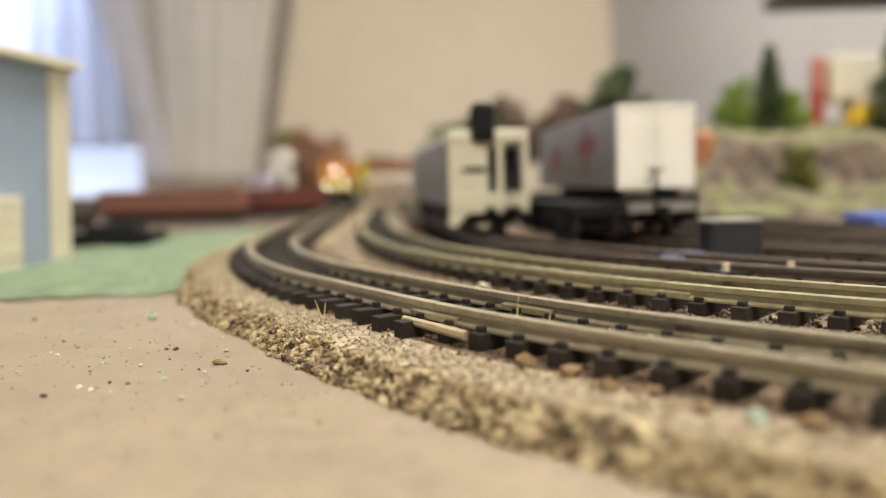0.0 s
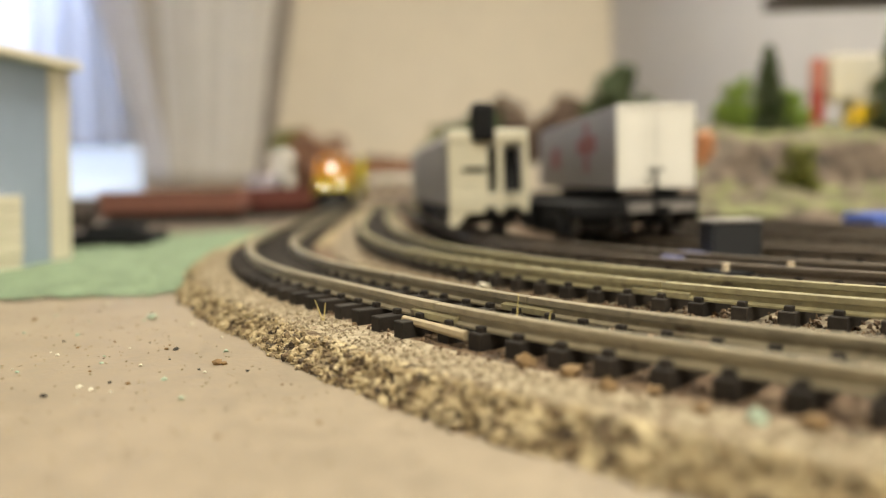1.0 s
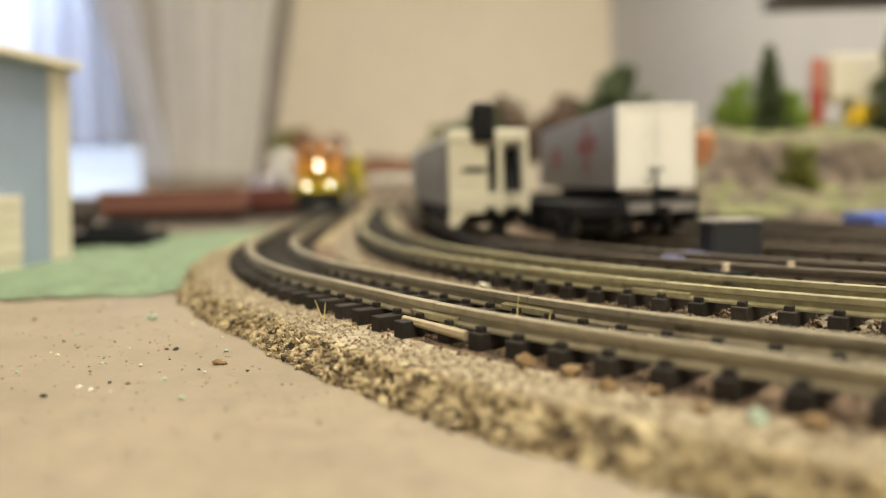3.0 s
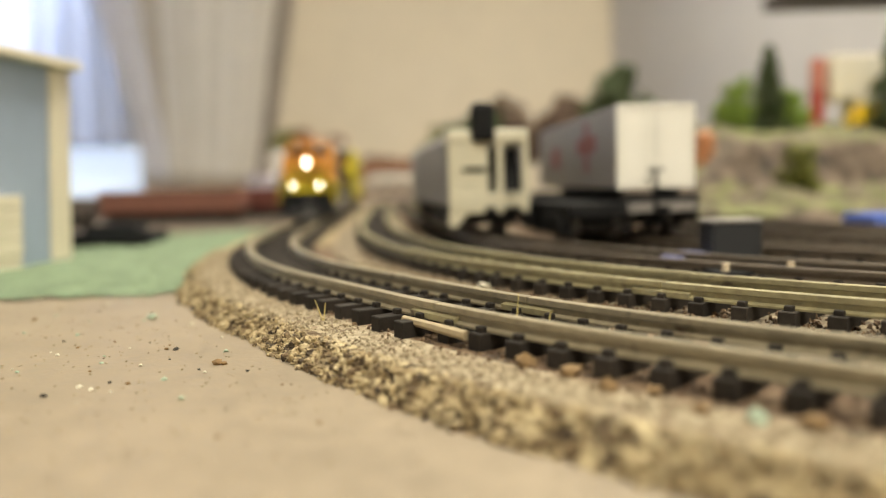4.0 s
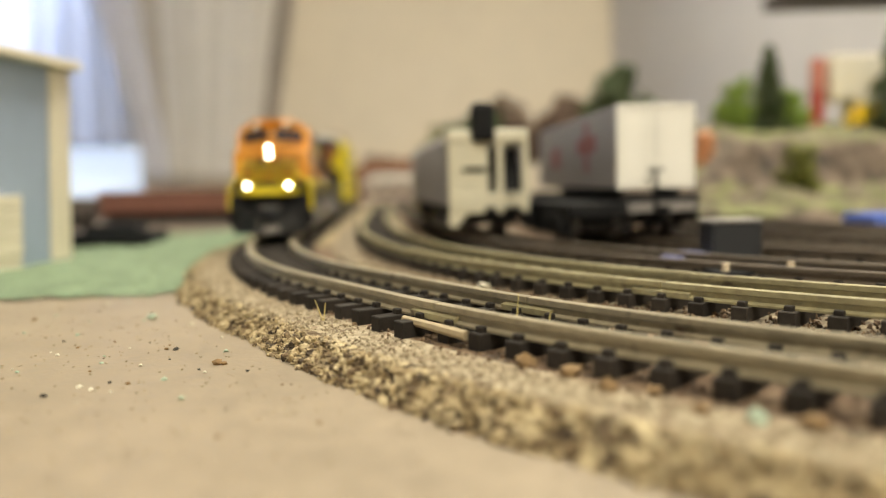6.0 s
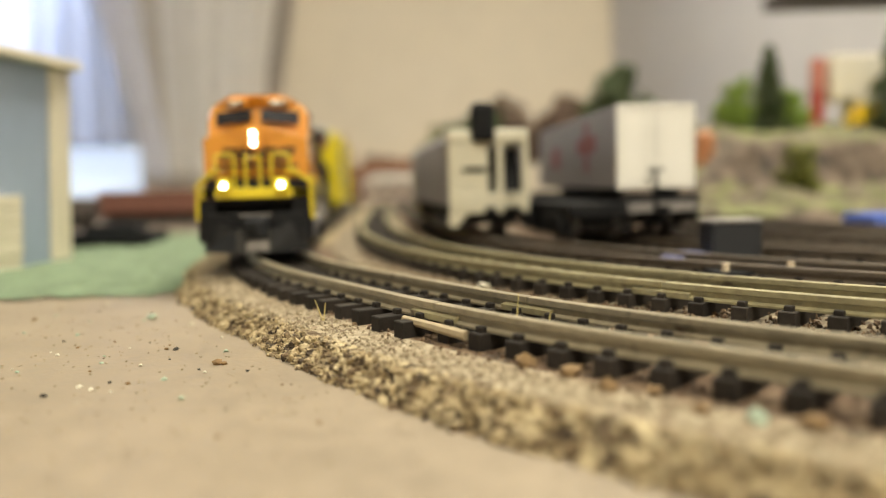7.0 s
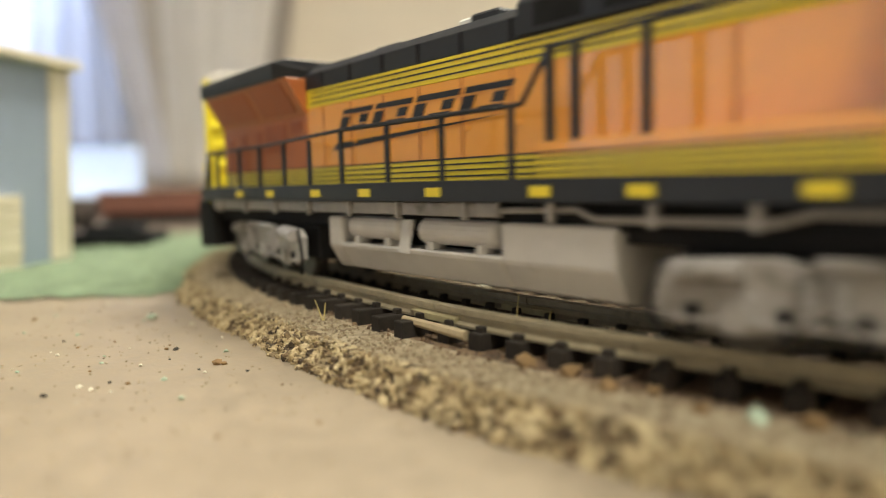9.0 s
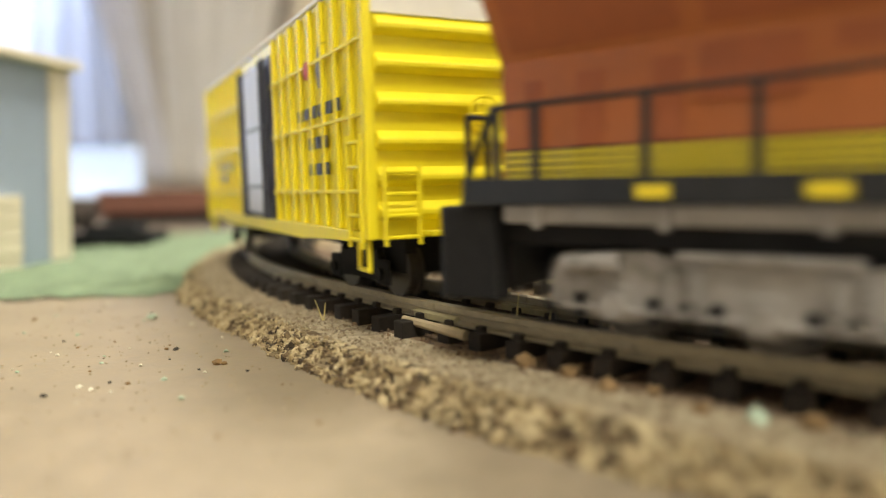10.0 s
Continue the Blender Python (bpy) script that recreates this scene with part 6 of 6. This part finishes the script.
def crumbs():
    rnd = random.Random(5)
    green = mat("pale_green_foam", (0.36, 0.44, 0.34), 0.95, vary=0.2, scale=600)
    brown = mat("brown_crumb", (0.2, 0.12, 0.05), 0.9, vary=0.2, scale=600)
    dark = mat("dark_crumb", (0.03, 0.025, 0.02), 0.8, vary=0.2, scale=600)
    pale = mat("pale_crumb", (0.6, 0.56, 0.45), 0.9, vary=0.2, scale=600)
    spots = [(-63.2, 110.5, 0.8, dark, "dark"), (-40.5, 107.2, 0.9, green, "green"), (-47.5, 118.6, 0.8, green, "green"), (-42.0, 122.8, 0.7, pale, "pale"), (-41.6, 128.7, 1.4, brown, "brown"),
             (-40.4, 128.2, 1.0, brown, "brown"), (-43.0, 138.5, 0.8, green, "green"), (-34.6, 122.9, 0.5, dark, "dark"), (-53.7, 141.1, 0.9, dark, "dark"), (-55.9, 141.6, 0.7, brown, "brown"),
             (-52.0, 133.1, 0.4, dark, "dark"), (-64.1, 143.7, 0.4, pale, "pale"), (-66.0, 136.7, 0.5, green, "green"), (-63.3, 125.5, 0.4, brown, "brown"), (-76.6, 126.0, 0.6, green, "green"),
             (-78.7, 128.1, 0.5, pale, "pale"), (-72.6, 176.6, 2.0, green, "green"), (-56.1, 106.5, 0.3, pale, "pale"), (-26.5, 113.7, 0.4, brown, "brown"), (-82, 158, 0.8, green, "green"), (-60, 168, 0.7, pale, "pale"),
             (-48, 152, 0.5, pale, "pale"), (-70, 150, 0.5, brown, "brown"), (-29.5, 89.8, 0.5, brown, "brown"), (-17.2, 94.4, 0.5, brown, "brown")]
    for x, y, r, m, c in spots:
        ob = solo("crumb", chip(rnd, r * 0.72), m, c + " crumb lying on the painted board", "crumb", group="crumbs on the board", m=place(x, y, r * 0.25, rnd.uniform(0, 360)))
    # more of the same, strewn between the roadbed and the turf
    for _ in range(34):
        x, y, q = rnd.uniform(-105, -38), rnd.uniform(112, 205), rnd.uniform(0.25, 0.6)
        m, c = rnd.choice(((green, "green"), (pale, "pale"), (pale, "pale"), (brown, "brown"), (dark, "dark")))
        if math.hypot(x - CX, y - CY) > RC + 36:
            solo("crumb", chip(rnd, q), m, c + " crumb lying on the painted board", "crumb", group="crumbs on the board", m=place(x, y, q * 0.3, rnd.uniform(0, 360)))
    wood = mat("red_brown_chip", (0.2, 0.125, 0.055), 0.85, vary=0.25, scale=500, bump=0.4)
    for x, y, z, r, m, c in ((11.9, 105.6, 4.6, 1.7, wood, "red-brown"), (17.7, 100.1, 4.6, 1.8, wood, "red-brown"), (21.2, 92.6, 4.6, 1.5, wood, "red-brown"), (26.5, 90.0, 4.6, 1.3, wood, "red-brown"), (34.9, 78.8, 4.6, 1.5, green, "green"),
                             (40.1, 76.5, 4.6, 1.9, wood, "red-brown"), (44.2, 104.0, 6.2, 1.4, wood, "red-brown"), (10.1, 181.0, 5.4, 1.9, pale, "pale"), (30.0, 82.5, 4.6, 1.2, wood, "red-brown")):
        solo("ballast_chip", chip(rnd, r, 0.9), m, c + " chip lying on the roadbed", "chip", group="chips on the roadbed", m=place(x, y, z, rnd.uniform(0, 360)))
    # fine dust and grains that nobody could count
    heap = ([], [])
    for _ in range(1500):
        x, y = rnd.uniform(-150, 30), rnd.uniform(70, 215)
        if math.hypot(x - CX, y - CY) < RC + 34:
            continue
        r = rnd.uniform(0.1, 0.28)
        co = FLAKES[rnd.randrange(8)][0]
        heap[0].append(co * r * np.array([1, rnd.uniform(0.5, 1.6), 0.6]) + np.array([x, y, r * 0.4]))
        heap[1].append(len(co))
    grit = crown(heap, SAND, None)
    grit.name = "grit"
    tagged(grit, "fine grit scattered on the board", "grit", kind="stuff")


crumbs()


def granules():
    """Loose cork and ballast granules on and beside the main roadbed."""
    rnd = random.Random(11)
    base = []
    for k in range(10):
        b = chip(rnd, 1.0, 0.8)
        base.append((np.array([v.co[:] for v in b.verts]), [tuple(v.index for v in f.verts) for f in b.faces]))
        b.free()

    def heap(name, n, s0, s1, pick, mm, label, line=MAIN):
        vs, fs, off = [], [], 0
        for _ in range(n):
            s = rnd.uniform(s0, s1)
            o, z, r = pick(s)
            x, y, h = line.at(s, o)
            co, fc = base[rnd.randrange(10)]
            e = np.array(Euler((rnd.uniform(0, 6), rnd.uniform(0, 6), rnd.uniform(0, 6))).to_matrix())
            vs.append((co * r * np.array([1, rnd.uniform(0.6, 1), rnd.uniform(0.5, 1)])) @ e.T + np.array([x, y, z]))
            fs += [tuple(i + off for i in f) for f in fc]
            off += len(co)
        me = bpy.data.meshes.new(name)
        me.from_pydata((np.concatenate(vs) * U).tolist(), [], fs)
        me.materials.append(mm)
        ob = new(name, me)
        return tagged(ob, label, name.replace("_", " "), kind="stuff")

    def slope(s):
        f = rnd.uniform(0, 1)
        wob = 1.8 * noise.noise((s * 0.03, 3, 1)) + 1.1 * noise.noise((s * 0.11, 7, 2))
        return 31.8 - 4.8 * f + wob + rnd.uniform(-0.9, 0.2), 0.2 + 4.0 * f, rnd.choice((0.35, 0.45, 0.6, 0.7, 0.9, 1.15)) * rnd.uniform(0.7, 1.1)

    def top(s):
        return rnd.uniform(15.8, 27.0), BEDH + rnd.uniform(-0.15, 0.2), rnd.choice((0.2, 0.3, 0.35, 0.55))

    def between(s):
        return rnd.uniform(-18, 16.0), BEDH + rnd.uniform(-0.25, 0.35), rnd.uniform(0.25, 0.65)
    a, b = MAIN.near_y(330), MAIN.end - 60
    heap("cork_granules", 4200, a, b, slope, CORK, "coarse cork granules along the roadbed's torn edge")
    heap("pale_ballast", 6500, a, b, top, SAND, "pale sandy ballast on the roadbed's shoulder")
    heap("brown_ballast", 6500, a, b, between, EARTH, "brown ballast grains between the ties")
    heap("dark_ballast", 4500, SECOND.near_y(300), SECOND.end - 40, lambda s: (rnd.uniform(-16, 17), BEDH + rnd.uniform(-0.1, 0.4), rnd.uniform(0.3, 0.8)), EARTH, "dark brown ballast grains under the second track", SECOND)
    heap("brown_ballast", 800, SECOND.near_y(260), SECOND.end - 190, lambda s: (rnd.uniform(17.5, 24), BEDH + rnd.uniform(0, 0.3), rnd.uniform(0.3, 0.9)), SAND, "pale ballast beside the second track", SECOND)


granules()


# ---- movement ----
# seconds and the leading truck's place along the main line
RUN = [(0.0, 639.0), (0.5, 663.0), (1.0, 690.0), (1.5, 720.0), (2.0, 752.0), (2.5, 785.0), (3.2, 836.0), (3.8, 883.0), (4.5, 937.0), (5.0, 973.0), (5.5, 1009.0), (6.0, 1049.0), (6.5, 1091.0), (7.0, 1137.0),
       (7.5, 1187.0), (8.0, 1239.4), (8.5, 1300.0), (9.0, 1360.5), (9.5, 1427.0), (10.0, 1492.5)]


def motions():
    sec = np.array([r[0] for r in RUN])
    dist = np.array([r[1] for r in RUN])
    rows, front, back, crow, cfront, cback = [], [], [], [], [], []
    span, cspan = TF - TR, 128.0
    for i in range(41):
        t = i * 0.25
        s = float(np.interp(t, sec, dist))
        for k in (-0.2, -0.1, 0.1, 0.2):
            s += float(np.interp(min(max(t + k, 0), 10), sec, dist)) + (k - (min(max(t + k, 0), 10) - t)) * (40 if t < 5 else 132)
        s /= 5
        for lead, sp, mid, a, b, c in ((s, span, (TF + TR) / 2, rows, front, back), (s - span - 68.0, cspan, 0.0, crow, cfront, cback)):
            x1, y1, h1 = MAIN.at(lead)
            x2, y2, h2 = MAIN.at(lead - sp)
            h = math.atan2(y1 - y2, x1 - x2)
            mx, my = (x1 + x2) / 2 - mid * math.cos(h), (y1 + y2) / 2 - mid * math.sin(h)
            lat = 0.0 if mid else 0.5      # the car body sits a little to the outer side
            a.append((t, place(mx + lat * math.sin(h), my - lat * math.cos(h), RAIL, math.degrees(h))))
            piv = (TF, TR) if mid else (64.0, -64.0)
            b.append((t, pose(piv[0] * U, lat * U, 0, 0, 0, math.degrees(h1 - h))))
            if mid:
                x3, y3, h3 = MAIN.at(lead - (TF - REAR))
                side = min(1.6, max(-1.6, -(x3 - mx) * math.sin(h) + (y3 - my) * math.cos(h)))
                c.append((t, pose(REAR * U, side * U, 0, 0, 0, math.degrees(h3 - h))))
            else:
                c.append((t, pose(piv[1] * U, lat * U, 0, 0, 0, math.degrees(h2 - h))))
    walk(loco, rows)
    walk(loco_trucks[0], front)
    walk(loco_trucks[1], back)
    walk(car, crow)
    walk(car_trucks[0], cfront)
    walk(car_trucks[1], cback)


motions()
